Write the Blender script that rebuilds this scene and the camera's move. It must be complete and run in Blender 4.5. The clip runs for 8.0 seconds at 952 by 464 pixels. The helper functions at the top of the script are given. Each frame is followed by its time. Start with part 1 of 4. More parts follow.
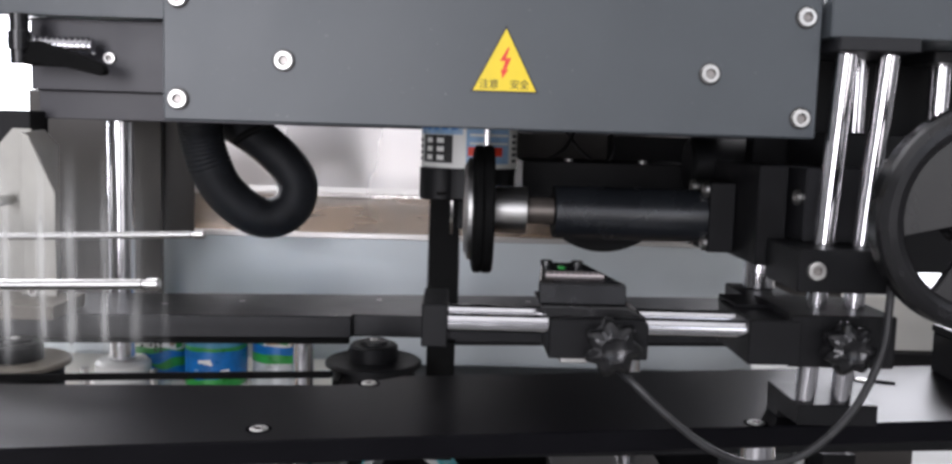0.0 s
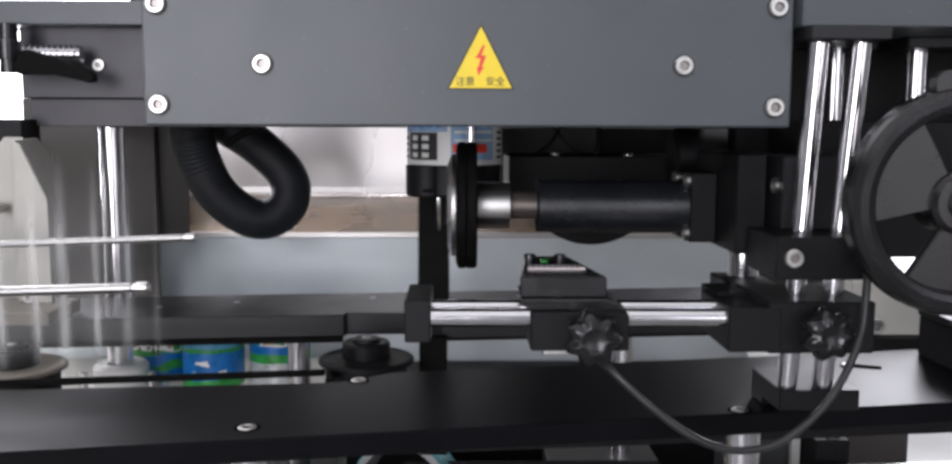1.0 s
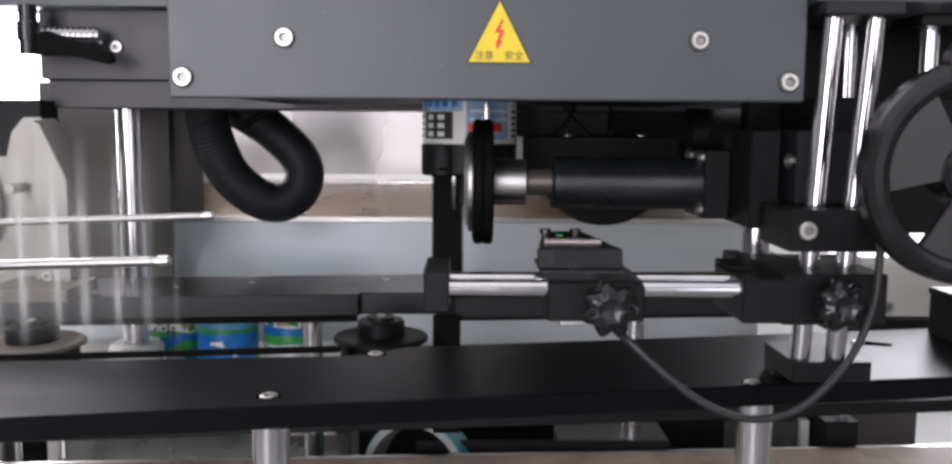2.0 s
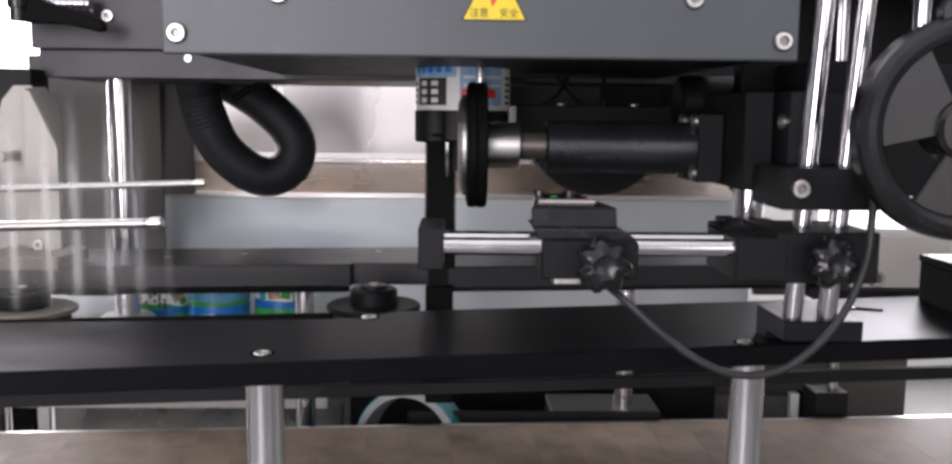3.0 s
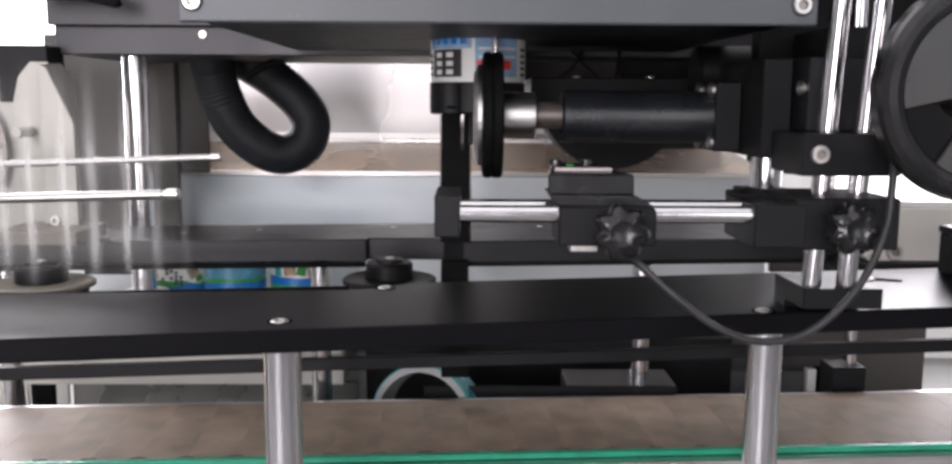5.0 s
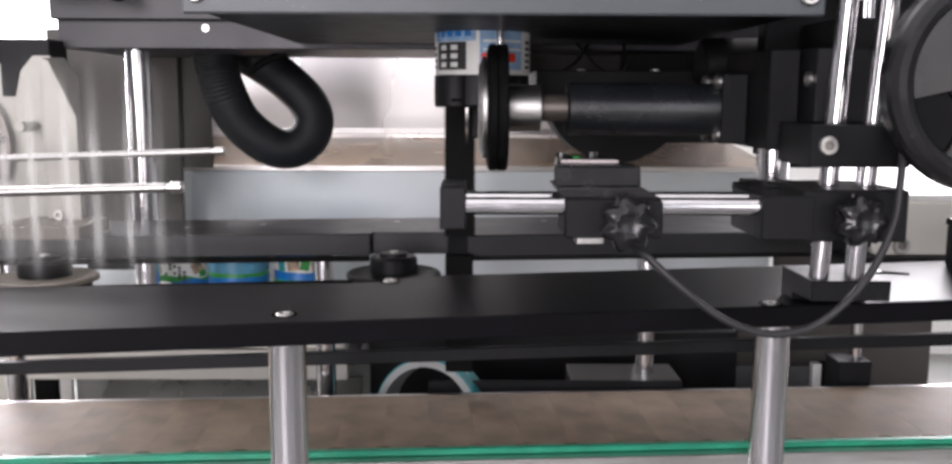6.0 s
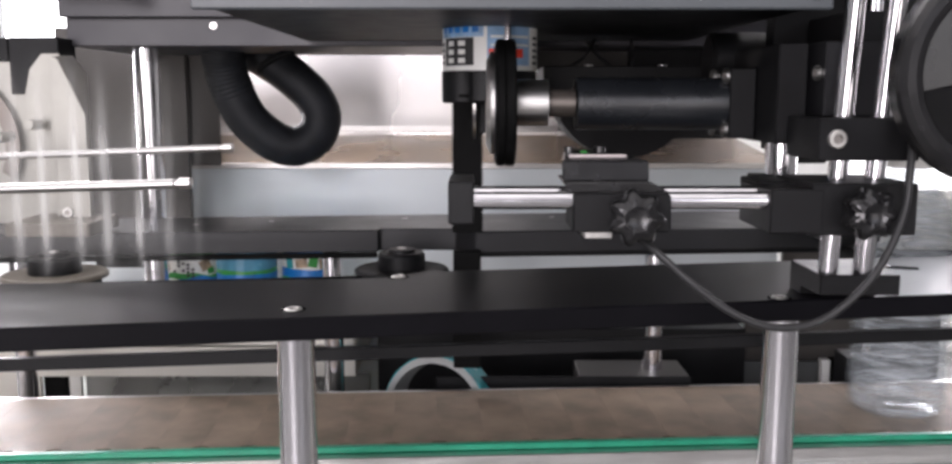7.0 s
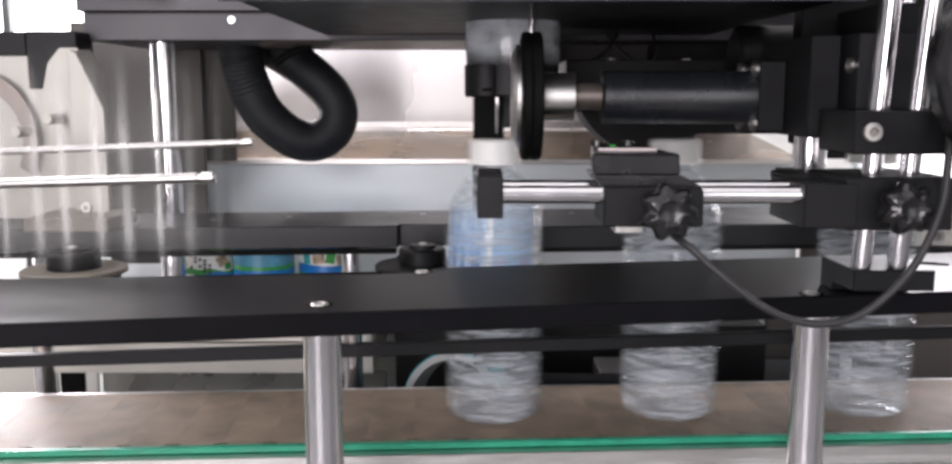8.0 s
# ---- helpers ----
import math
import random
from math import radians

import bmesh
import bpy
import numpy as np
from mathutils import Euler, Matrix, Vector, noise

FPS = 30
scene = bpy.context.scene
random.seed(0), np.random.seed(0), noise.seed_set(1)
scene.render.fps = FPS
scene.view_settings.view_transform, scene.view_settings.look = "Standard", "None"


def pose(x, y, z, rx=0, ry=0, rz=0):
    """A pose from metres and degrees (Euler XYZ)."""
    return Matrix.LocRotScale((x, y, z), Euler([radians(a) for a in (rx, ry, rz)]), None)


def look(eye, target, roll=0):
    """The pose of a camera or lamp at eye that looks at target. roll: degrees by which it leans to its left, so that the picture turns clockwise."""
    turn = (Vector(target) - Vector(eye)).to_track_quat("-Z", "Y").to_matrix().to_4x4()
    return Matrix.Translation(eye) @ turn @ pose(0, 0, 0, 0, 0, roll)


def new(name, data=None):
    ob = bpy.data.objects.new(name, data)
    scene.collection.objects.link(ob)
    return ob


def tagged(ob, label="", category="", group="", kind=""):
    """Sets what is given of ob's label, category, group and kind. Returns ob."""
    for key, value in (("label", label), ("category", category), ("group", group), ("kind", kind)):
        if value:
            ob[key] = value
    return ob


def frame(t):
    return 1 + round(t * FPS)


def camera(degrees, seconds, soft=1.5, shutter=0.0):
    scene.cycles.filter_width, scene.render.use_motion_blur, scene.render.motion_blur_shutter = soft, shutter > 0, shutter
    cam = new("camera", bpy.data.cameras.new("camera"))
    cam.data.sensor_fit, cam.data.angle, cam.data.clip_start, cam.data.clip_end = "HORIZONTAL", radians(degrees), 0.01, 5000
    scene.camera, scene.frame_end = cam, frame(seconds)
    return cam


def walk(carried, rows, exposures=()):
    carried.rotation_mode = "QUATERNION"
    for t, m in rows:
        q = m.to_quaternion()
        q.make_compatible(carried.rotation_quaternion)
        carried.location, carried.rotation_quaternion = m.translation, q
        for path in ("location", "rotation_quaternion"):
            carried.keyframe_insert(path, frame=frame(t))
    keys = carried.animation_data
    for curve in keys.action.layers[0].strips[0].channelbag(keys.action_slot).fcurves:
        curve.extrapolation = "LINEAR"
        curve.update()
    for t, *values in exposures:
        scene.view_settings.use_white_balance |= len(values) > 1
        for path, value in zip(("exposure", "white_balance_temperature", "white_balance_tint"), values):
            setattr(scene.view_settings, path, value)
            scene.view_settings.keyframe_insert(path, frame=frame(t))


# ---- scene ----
cam = camera(54.0, 8.0, soft=2.8, shutter=0.6)
PATH = [
    (0, (0.0, -0.005, 1.167), (0.048, 1.983, 0.95), 1.7),
    (0.5, (0.007, -0.008, 1.167), (0.046, 1.979, 0.949), 0.9),
    (1, (0.015, -0.012, 1.168), (0.051, 1.975, 0.942), 0.2),
    (1.5, (0.011, -0.018, 1.163), (0.029, 1.969, 0.936), 0.3),
    (3, (0.004, -0.025, 1.133), (0.052, 1.959, 0.884), 0.6),
    (3.5, (0.01, -0.023, 1.126), (0.044, 1.96, 0.874), 0.6),
    (4, (0.008, -0.025, 1.127), (0.055, 1.957, 0.864), 0.4),
    (4.5, (0.001, -0.027, 1.123), (0.023, 1.955, 0.856), 0.5),
    (5, (0.002, -0.025, 1.121), (0.022, 1.956, 0.844), 0.3),
    (6.5, (-0.001, -0.022, 1.116), (0.008, 1.958, 0.832), 0.1),
    (7, (-0.001, -0.023, 1.115), (0.0, 1.956, 0.83), -0.0),
    (7.5, (-0.008, -0.021, 1.114), (-0.002, 1.958, 0.829), 0.0),
    (8, (-0.015, -0.016, 1.112), (-0.026, 1.963, 0.822), -0.0),
]
walk(cam, [(t, look(eye, target, roll)) for t, eye, target, roll in PATH], exposures=[(0, -0.26, 6250, 10), (1.5, -0.34, 6300, 11), (3, -0.24, 6450, 14), (4, -0.12, 6480, 13), (5, 0.0, 6500, 13), (6.5, 0.03, 6530, 13), (8, 0.1, 6550, 13)])

# ---- world and light ----
world = bpy.data.worlds.new("world")
scene.world = world
world.use_nodes = True
sky = world.node_tree.nodes.new("ShaderNodeTexSky")
sky.sky_type, sky.sun_disc = "NISHITA", False
sky.sun_elevation, sky.sun_rotation = radians(40), radians(200)
wbg = world.node_tree.nodes["Background"]
world.node_tree.links.new(sky.outputs[0], wbg.inputs[0])
wbg.inputs[1].default_value = 0.12


def area_lamp(name, eye, target, wide, high, watts, colour):
    lamp = bpy.data.lights.new(name, "AREA")
    lamp.shape, lamp.size, lamp.size_y, lamp.energy, lamp.color = "RECTANGLE", wide, high, watts, colour
    ob = new(name, lamp)
    ob.matrix_world = look(eye, target)
    return ob


# area lamps added at the hall openings for daylight; unseen south pair lights the front
area_lamp("opening_lamp", (-2.3, 3.9, 2.0), (-2.3, 0, 2.0), 2.2, 2.4, 640, (0.98, 0.95, 1.0))
area_lamp("opening_lamp", (2.5, 3.9, 1.75), (2.5, 0, 1.75), 1.8, 1.9, 180, (0.98, 0.95, 1.0))
area_lamp("opening_lamp", (-1.2, -2.9, 1.5), (-1.2, 0, 1.5), 1.7, 2.1, 122, (0.99, 0.95, 1.0))
area_lamp("opening_lamp", (2.0, -2.9, 1.5), (2.0, 0, 1.5), 2.0, 2.1, 26, (0.99, 0.95, 1.0))

# ---- materials ----


def mat(name, base, rough=0.5, metal=0.0, vary=0.15, scale=40.0, bump=0.0, bump_scale=400.0, stretch=(1, 1, 1), rough_vary=0.1, spec=0.5, shift=False, specks=0.0):
    m = bpy.data.materials.new(name)
    m.use_nodes = True
    nt = m.node_tree
    b = nt.nodes["Principled BSDF"]
    tc = nt.nodes.new("ShaderNodeTexCoord")
    mp = nt.nodes.new("ShaderNodeMapping")
    mp.inputs["Scale"].default_value = stretch
    nt.links.new(tc.outputs["Object"], mp.inputs[0])
    if shift:
        info = nt.nodes.new("ShaderNodeObjectInfo")
        far = nt.nodes.new("ShaderNodeMath")
        far.operation = "MULTIPLY"
        far.inputs[1].default_value = 20.0
        nt.links.new(info.outputs["Random"], far.inputs[0])
        nt.links.new(far.outputs[0], mp.inputs["Location"])
    big = nt.nodes.new("ShaderNodeTexNoise")
    big.inputs["Scale"].default_value, big.inputs["Detail"].default_value = scale, 6
    nt.links.new(mp.outputs[0], big.inputs["Vector"])
    ramp = nt.nodes.new("ShaderNodeMapRange")
    ramp.inputs["From Min"].default_value, ramp.inputs["From Max"].default_value = 0.3, 0.7
    ramp.inputs["To Min"].default_value, ramp.inputs["To Max"].default_value = 1 - vary, 1 + vary
    nt.links.new(big.outputs["Fac"], ramp.inputs[0])
    mul = nt.nodes.new("ShaderNodeVectorMath")
    mul.operation = "SCALE"
    mul.inputs[0].default_value = base
    nt.links.new(ramp.outputs[0], mul.inputs["Scale"])
    nt.links.new(mul.outputs[0], b.inputs["Base Color"])
    if specks:
        spot = nt.nodes.new("ShaderNodeTexNoise")
        spot.inputs["Scale"].default_value, spot.inputs["Detail"].default_value = 380, 1
        nt.links.new(mp.outputs[0], spot.inputs["Vector"])
        cut = nt.nodes.new("ShaderNodeMapRange")
        cut.inputs["From Min"].default_value, cut.inputs["From Max"].default_value = 0.76, 0.80
        cut.inputs["To Max"].default_value = specks
        nt.links.new(spot.outputs["Fac"], cut.inputs[0])
        add = nt.nodes.new("ShaderNodeVectorMath")
        add.operation = "ADD"
        nt.links.new(mul.outputs[0], add.inputs[0])
        nt.links.new(cut.outputs[0], add.inputs[1])
        nt.links.new(add.outputs[0], b.inputs["Base Color"])
    fine = nt.nodes.new("ShaderNodeTexNoise")
    fine.inputs["Scale"].default_value, fine.inputs["Detail"].default_value = bump_scale, 3
    nt.links.new(mp.outputs[0], fine.inputs["Vector"])
    rr = nt.nodes.new("ShaderNodeMapRange")
    rr.inputs["To Min"].default_value, rr.inputs["To Max"].default_value = max(0.02, rough - rough_vary), min(1, rough + rough_vary)
    nt.links.new(big.outputs["Fac"], rr.inputs[0])
    nt.links.new(rr.outputs[0], b.inputs["Roughness"])
    if bump:
        bp = nt.nodes.new("ShaderNodeBump")
        bp.inputs["Strength"].default_value, bp.inputs["Distance"].default_value = bump, 0.0005
        nt.links.new(fine.outputs["Fac"], bp.inputs["Height"])
        nt.links.new(bp.outputs[0], b.inputs["Normal"])
    b.inputs["Metallic"].default_value = metal
    b.inputs["Specular IOR Level"].default_value = spec
    return m


ANOD = mat("black_anodised_metal", (0.009, 0.009, 0.0105), 0.42, 0.0, 0.2, 25, 0.12, 900, spec=0.4)
MOTOR = mat("black_satin_motor", (0.011, 0.0125, 0.015), 0.28, 0.0, 0.15, 30, 0.1, 900, spec=1.0)
HEADM = mat("dark_purple_grey_anodised_metal", (0.034, 0.032, 0.038), 0.42, 0.0, 0.15, 20, 0.12, 900, spec=0.4)
ANOD2 = mat("black_block_metal", (0.0042, 0.0042, 0.0049), 0.5, 0.0, 0.25, 40, 0.15, 900, spec=0.22)
COVER = mat("dark_grey_coated_sheet", (0.066, 0.075, 0.082), 0.42, 0.0, 0.08, 14, 0.12, 1500, specks=0.05)
BEAM = mat("black_anodised_beam", (0.0045, 0.0043, 0.0055), 0.38, 0.0, 0.25, 12, 0.05, 700, rough_vary=0.03, spec=0.06)
DULLS = mat("dull_brown_steel", (0.16, 0.14, 0.125), 0.4, 0.7, 0.15, 60, 0.1, 500)
CHROME = mat("polished_steel", (0.74, 0.73, 0.75), 0.17, 1.0, 0.05, 60, 0.01, 500, (1, 1, 0.05))
STEEL = mat("brushed_steel", (0.62, 0.61, 0.59), 0.33, 1.0, 0.08, 30, 0.08, 300, (1, 1, 12))
PANEL = mat("stainless_panel", (0.70, 0.675, 0.66), 0.27, 0.7, 0.1, 5, 0.08, 120, (1, 1, 0.2))
BRACKET = mat("dull_stainless_sheet", (0.38, 0.37, 0.335), 0.5, 0.3, 0.12, 18, 0.06, 200)
PLATE = mat("dull_reflecting_plate", (0.25, 0.255, 0.25), 0.28, 0.85, 0.1, 12, 0.05, 200)
SCREW = mat("zinc_screw", (0.56, 0.55, 0.53), 0.34, 1.0, 0.1, 300, 0.05, 900)
RODM = mat("satin_steel_rod", (0.40, 0.395, 0.385), 0.36, 1.0, 0.08, 60, 0.04, 500)
RUBBER = mat("black_rubber", (0.005, 0.005, 0.005), 0.62, 0.0, 0.3, 50, 0.3, 900, spec=0.06)
# flat black without gloss: the shade inside holes, put into the colour
HOLE_SHADE = mat("painted_recess_shade", (0.004, 0.004, 0.0045), 0.9, 0.0, 0.1, 60, spec=0.0)
HOSE = mat("black_corrugated_plastic", (0.010, 0.0112, 0.0135), 0.6, 0.0, 0.3, 40, 0.1, 700, spec=0.3)
KNOB = mat("black_moulded_plastic", (0.008, 0.0078, 0.0085), 0.25, 0.0, 0.2, 60, 0.1, 600)
CABLE = mat("black_cable_sheath", (0.016, 0.016, 0.017), 0.4, 0.0, 0.2, 60, 0.05, 600)
TRAY = mat("brown_tray_metal", (0.185, 0.118, 0.062), 0.26, 0.65, 0.4, 9, 0.1, 150)
GREY = mat("pale_blue_grey_sheet", (0.66, 0.71, 0.73), 0.42, 0.15, 0.08, 6, 0.05, 300)
SLAT = mat("worn_brown_conveyor_slat", (0.222, 0.170, 0.126), 0.58, 0.0, 0.26, 30, 0.35, 260, spec=0.13, shift=True)
GREEN = mat("green_plastic_strip", (0.012, 0.26, 0.15), 0.4, 0.0, 0.15, 50, 0.1, 500)
RAIL = mat("stainless_side_rail", (0.46, 0.445, 0.43), 0.32, 1.0, 0.12, 14, 0.06, 200, (0.1, 1, 1))
WHITE = mat("white_plastic", (0.78, 0.78, 0.75), 0.45, 0.0, 0.05, 30, 0.05, 500)
CREAM = mat("cream_painted_cabinet", (0.70, 0.68, 0.62), 0.45, 0.0, 0.05, 9, 0.08, 400)
YELLOW = mat("yellow_sticker", (0.83, 0.62, 0.015), 0.4, 0.0, 0.05, 60)
RED = mat("red_print", (0.75, 0.05, 0.02), 0.4, 0.0, 0.05, 60)
BLACKP = mat("black_print", (0.02, 0.02, 0.02), 0.5, 0.0, 0.05, 60)
BLUEP = mat("blue_film", (0.01, 0.17, 0.52), 0.3, 0.0, 0.25, 60)
SKYF = mat("sky_blue_film", (0.10, 0.33, 0.50), 0.25, 0.0, 0.2, 50)
SILVER = mat("silver_grey_film", (0.55, 0.57, 0.57), 0.3, 0.2, 0.2, 60)
BROWNP = mat("brown_picture_print", (0.36, 0.26, 0.17), 0.35, 0.0, 0.6, 160)
LBLUE = mat("pale_blue_film", (0.28, 0.45, 0.66), 0.3, 0.0, 0.25, 70)
GREENP = mat("green_film", (0.04, 0.32, 0.06), 0.3, 0.0, 0.25, 60)
TEAL = mat("teal_film", (0.05, 0.33, 0.36), 0.25, 0.0, 0.35, 40)
STICKER = mat("pale_pink_sticker", (0.62, 0.55, 0.54), 0.45, 0.0, 0.1, 60)
CARD = mat("pale_card_core", (0.34, 0.35, 0.345), 0.6, 0.0, 0.1, 40)
DARKW = mat("grey_hall_wall_paint", (0.13, 0.13, 0.13), 0.7, 0.0, 0.08, 2, 0.05, 60)
DARKG = mat("dark_grey_steel", (0.10, 0.105, 0.105), 0.4, 0.3, 0.15, 8, 0.06, 200)
# brown grey of plain sheets and blocks, also painted where a surface lies in shade
SHADE = mat("brown_grey_sheet_and_shade", (0.050, 0.045, 0.041), 0.42, 0.25, 0.12, 8, 0.06, 200)
SOCKET = mat("grey_screw_socket", (0.30, 0.28, 0.265), 0.4, 0.7, 0.1, 300)
WALL = mat("white_wall_paint", (0.80, 0.80, 0.78), 0.7, 0.0, 0.05, 2, 0.05, 60)
FLOORM = mat("grey_concrete_floor", (0.16, 0.16, 0.155), 0.5, 0.0, 0.2, 2, 0.1, 60)
DISCM = mat("greyish_brown_flange", (0.16, 0.142, 0.118), 0.5, 0.2, 0.2, 40, 0.1, 500)


def thin_clear(name, share):
    """Thin clear plastic: mostly see-through, the rest glossy and a little milky."""
    m = bpy.data.materials.new(name)
    m.use_nodes = True
    nt = m.node_tree
    b = nt.nodes["Principled BSDF"]
    b.inputs["Base Color"].default_value = (0.60, 0.64, 0.67, 1)
    b.inputs["Roughness"].default_value = 0.07
    tr = nt.nodes.new("ShaderNodeBsdfTransparent")
    tr.inputs[0].default_value = (0.93, 0.95, 0.96, 1)
    noi = nt.nodes.new("ShaderNodeTexNoise")
    noi.inputs["Scale"].default_value = 60
    tc = nt.nodes.new("ShaderNodeTexCoord")
    flat = nt.nodes.new("ShaderNodeMapping")
    flat.inputs["Scale"].default_value = (0.6, 0.6, 4.0)
    nt.links.new(tc.outputs["Object"], flat.inputs[0])
    nt.links.new(flat.outputs[0], noi.inputs["Vector"])
    rng = nt.nodes.new("ShaderNodeMapRange")
    rng.inputs["From Min"].default_value, rng.inputs["From Max"].default_value = 0.32, 0.68
    rng.inputs["To Min"].default_value, rng.inputs["To Max"].default_value = share * 0.2, share * 1.8
    nt.links.new(noi.outputs["Fac"], rng.inputs[0])
    mix = nt.nodes.new("ShaderNodeMixShader")
    nt.links.new(rng.outputs[0], mix.inputs[0])
    nt.links.new(tr.outputs[0], mix.inputs[1])
    nt.links.new(b.outputs[0], mix.inputs[2])
    nt.links.new(mix.outputs[0], nt.nodes["Material Output"].inputs[0])
    return m


PET = thin_clear("clear_plastic_bottle", 0.28)


def film_material():
    """Thin clear film with soft pale streaks, banded into its opacity, that run up and down."""
    m = bpy.data.materials.new("milky_clear_film")
    m.use_nodes = True
    nt = m.node_tree
    out = nt.nodes["Material Output"]
    b = nt.nodes["Principled BSDF"]
    b.inputs["Base Color"].default_value = (0.85, 0.85, 0.82, 1)
    b.inputs["Roughness"].default_value = 0.5
    tr = nt.nodes.new("ShaderNodeBsdfTransparent")
    mix = nt.nodes.new("ShaderNodeMixShader")
    tc = nt.nodes.new("ShaderNodeTexCoord")
    wave = nt.nodes.new("ShaderNodeTexWave")
    wave.wave_type, wave.bands_direction = "BANDS", "X"
    wave.inputs["Scale"].default_value, wave.inputs["Distortion"].default_value = 13.0, 0.6
    wave.inputs["Detail"].default_value = 1
    nt.links.new(tc.outputs["Object"], wave.inputs["Vector"])
    power = nt.nodes.new("ShaderNodeMath")
    power.operation = "POWER"
    power.inputs[1].default_value = 5.0
    nt.links.new(wave.outputs["Fac"], power.inputs[0])
    noi = nt.nodes.new("ShaderNodeTexNoise")
    noi.inputs["Scale"].default_value = 14
    nt.links.new(tc.outputs["Object"], noi.inputs["Vector"])
    times = nt.nodes.new("ShaderNodeMath")
    times.operation = "MULTIPLY"
    nt.links.new(power.outputs[0], times.inputs[0])
    nt.links.new(noi.outputs["Fac"], times.inputs[1])
    rng = nt.nodes.new("ShaderNodeMapRange")
    rng.inputs["To Min"].default_value, rng.inputs["To Max"].default_value = 0.10, 0.75
    nt.links.new(times.outputs[0], rng.inputs[0])
    sep = nt.nodes.new("ShaderNodeSeparateXYZ")
    nt.links.new(tc.outputs["Object"], sep.inputs[0])
    fac = rng.outputs[0]
    for axis, zero, one in ((0, 0.150, 0.06), (2, 0.165, 0.07), (2, -0.02, 0.02)):
        fade = nt.nodes.new("ShaderNodeMapRange")
        fade.interpolation_type = "SMOOTHSTEP"
        fade.inputs["From Min"].default_value, fade.inputs["From Max"].default_value = zero, one
        nt.links.new(sep.outputs[axis], fade.inputs[0])
        prod = nt.nodes.new("ShaderNodeMath")
        prod.operation = "MULTIPLY"
        nt.links.new(fac, prod.inputs[0])
        nt.links.new(fade.outputs[0], prod.inputs[1])
        fac = prod.outputs[0]
    nt.links.new(fac, mix.inputs[0])
    nt.links.new(tr.outputs[0], mix.inputs[1])
    nt.links.new(b.outputs[0], mix.inputs[2])
    nt.links.new(mix.outputs[0], out.inputs[0])
    return m


FILM = film_material()

# ---- mesh helpers ----


def box(bm, x0, x1, y0, y1, z0, z1, bev=0.0008, m=None):
    made = bmesh.ops.create_cube(bm, size=1.0)["verts"]
    for v in made:
        v.co = Vector(((x0 + x1) / 2 + v.co.x * (x1 - x0), (y0 + y1) / 2 + v.co.y * (y1 - y0), (z0 + z1) / 2 + v.co.z * (z1 - z0)))
    if bev:
        edges = list({e for v in made for e in v.link_edges})
        got = bmesh.ops.bevel(bm, geom=edges, offset=bev, segments=1, affect="EDGES")
        made = list({v for f in got["faces"] for v in f.verts} | {v for v in made if v.is_valid})
    if m is not None:
        bmesh.ops.transform(bm, matrix=m, verts=made)
    return made


def lathe(bm, profile, axis_from, axis_dir, seg=32, close=False):
    """Turn a profile of (radius, distance along the axis) round an axis."""
    q = Vector(axis_dir).normalized().to_track_quat("Z", "Y").to_matrix()
    o = Vector(axis_from)
    rings = []
    for r, d in profile:
        if r < 1e-6:
            rings.append([bm.verts.new(o + q @ Vector((0, 0, d)))])
        else:
            rings.append([bm.verts.new(o + q @ Vector((r * math.cos(2 * math.pi * i / seg), r * math.sin(2 * math.pi * i / seg), d))) for i in range(seg)])
    pairs = list(zip(rings, rings[1:]))
    if close:
        pairs.append((rings[-1], rings[0]))
    for a, b in pairs:
        for i in range(seg):
            j = (i + 1) % seg
            if len(a) == 1 and len(b) == 1:
                continue
            if len(a) == 1:
                bm.faces.new((a[0], b[j], b[i]))
            elif len(b) == 1:
                bm.faces.new((a[i], a[j], b[0]))
            else:
                bm.faces.new((a[i], a[j], b[j], b[i]))


def rod(bm, p0, p1, r, seg=28, chamfer=0.0006):
    d = Vector(p1) - Vector(p0)
    n = d.length
    c = min(chamfer, r * 0.4, n * 0.2)
    lathe(bm, [(0, 0), (r - c, 0), (r, c), (r, n - c), (r - c, n), (0, n)], p0, d, seg)


def prism(bm, pts, axis, a0, a1, bev=0.0006):
    """A flat outline pushed along an axis; pts are the two other coordinates in order."""
    def place(u, v, a):
        return {"x": (a, u, v), "y": (u, a, v), "z": (u, v, a)}[axis]
    lo = [bm.verts.new(place(u, v, a0)) for u, v in pts]
    hi = [bm.verts.new(place(u, v, a1)) for u, v in pts]
    bm.faces.new(lo)
    bm.faces.new(hi[::-1])
    n = len(pts)
    for i in range(n):
        bm.faces.new((lo[i], hi[i], hi[(i + 1) % n], lo[(i + 1) % n]))
    if bev:
        edges = list({e for v in lo + hi for e in v.link_edges})
        bmesh.ops.bevel(bm, geom=edges, offset=bev, segments=1, affect="EDGES")


def spline(pts, steps=8):
    pts = [Vector(p) for p in pts]
    ext = [2 * pts[0] - pts[1]] + pts + [2 * pts[-1] - pts[-2]]
    out = []
    for i in range(1, len(ext) - 2):
        p0, p1, p2, p3 = ext[i - 1:i + 3]
        for k in range(steps):
            t = k / steps
            out.append(0.5 * (2 * p1 + (p2 - p0) * t + (2 * p0 - 5 * p1 + 4 * p2 - p3) * t * t + (3 * p1 - p0 - 3 * p2 + p3) * t ** 3))
    out.append(pts[-1])
    return out


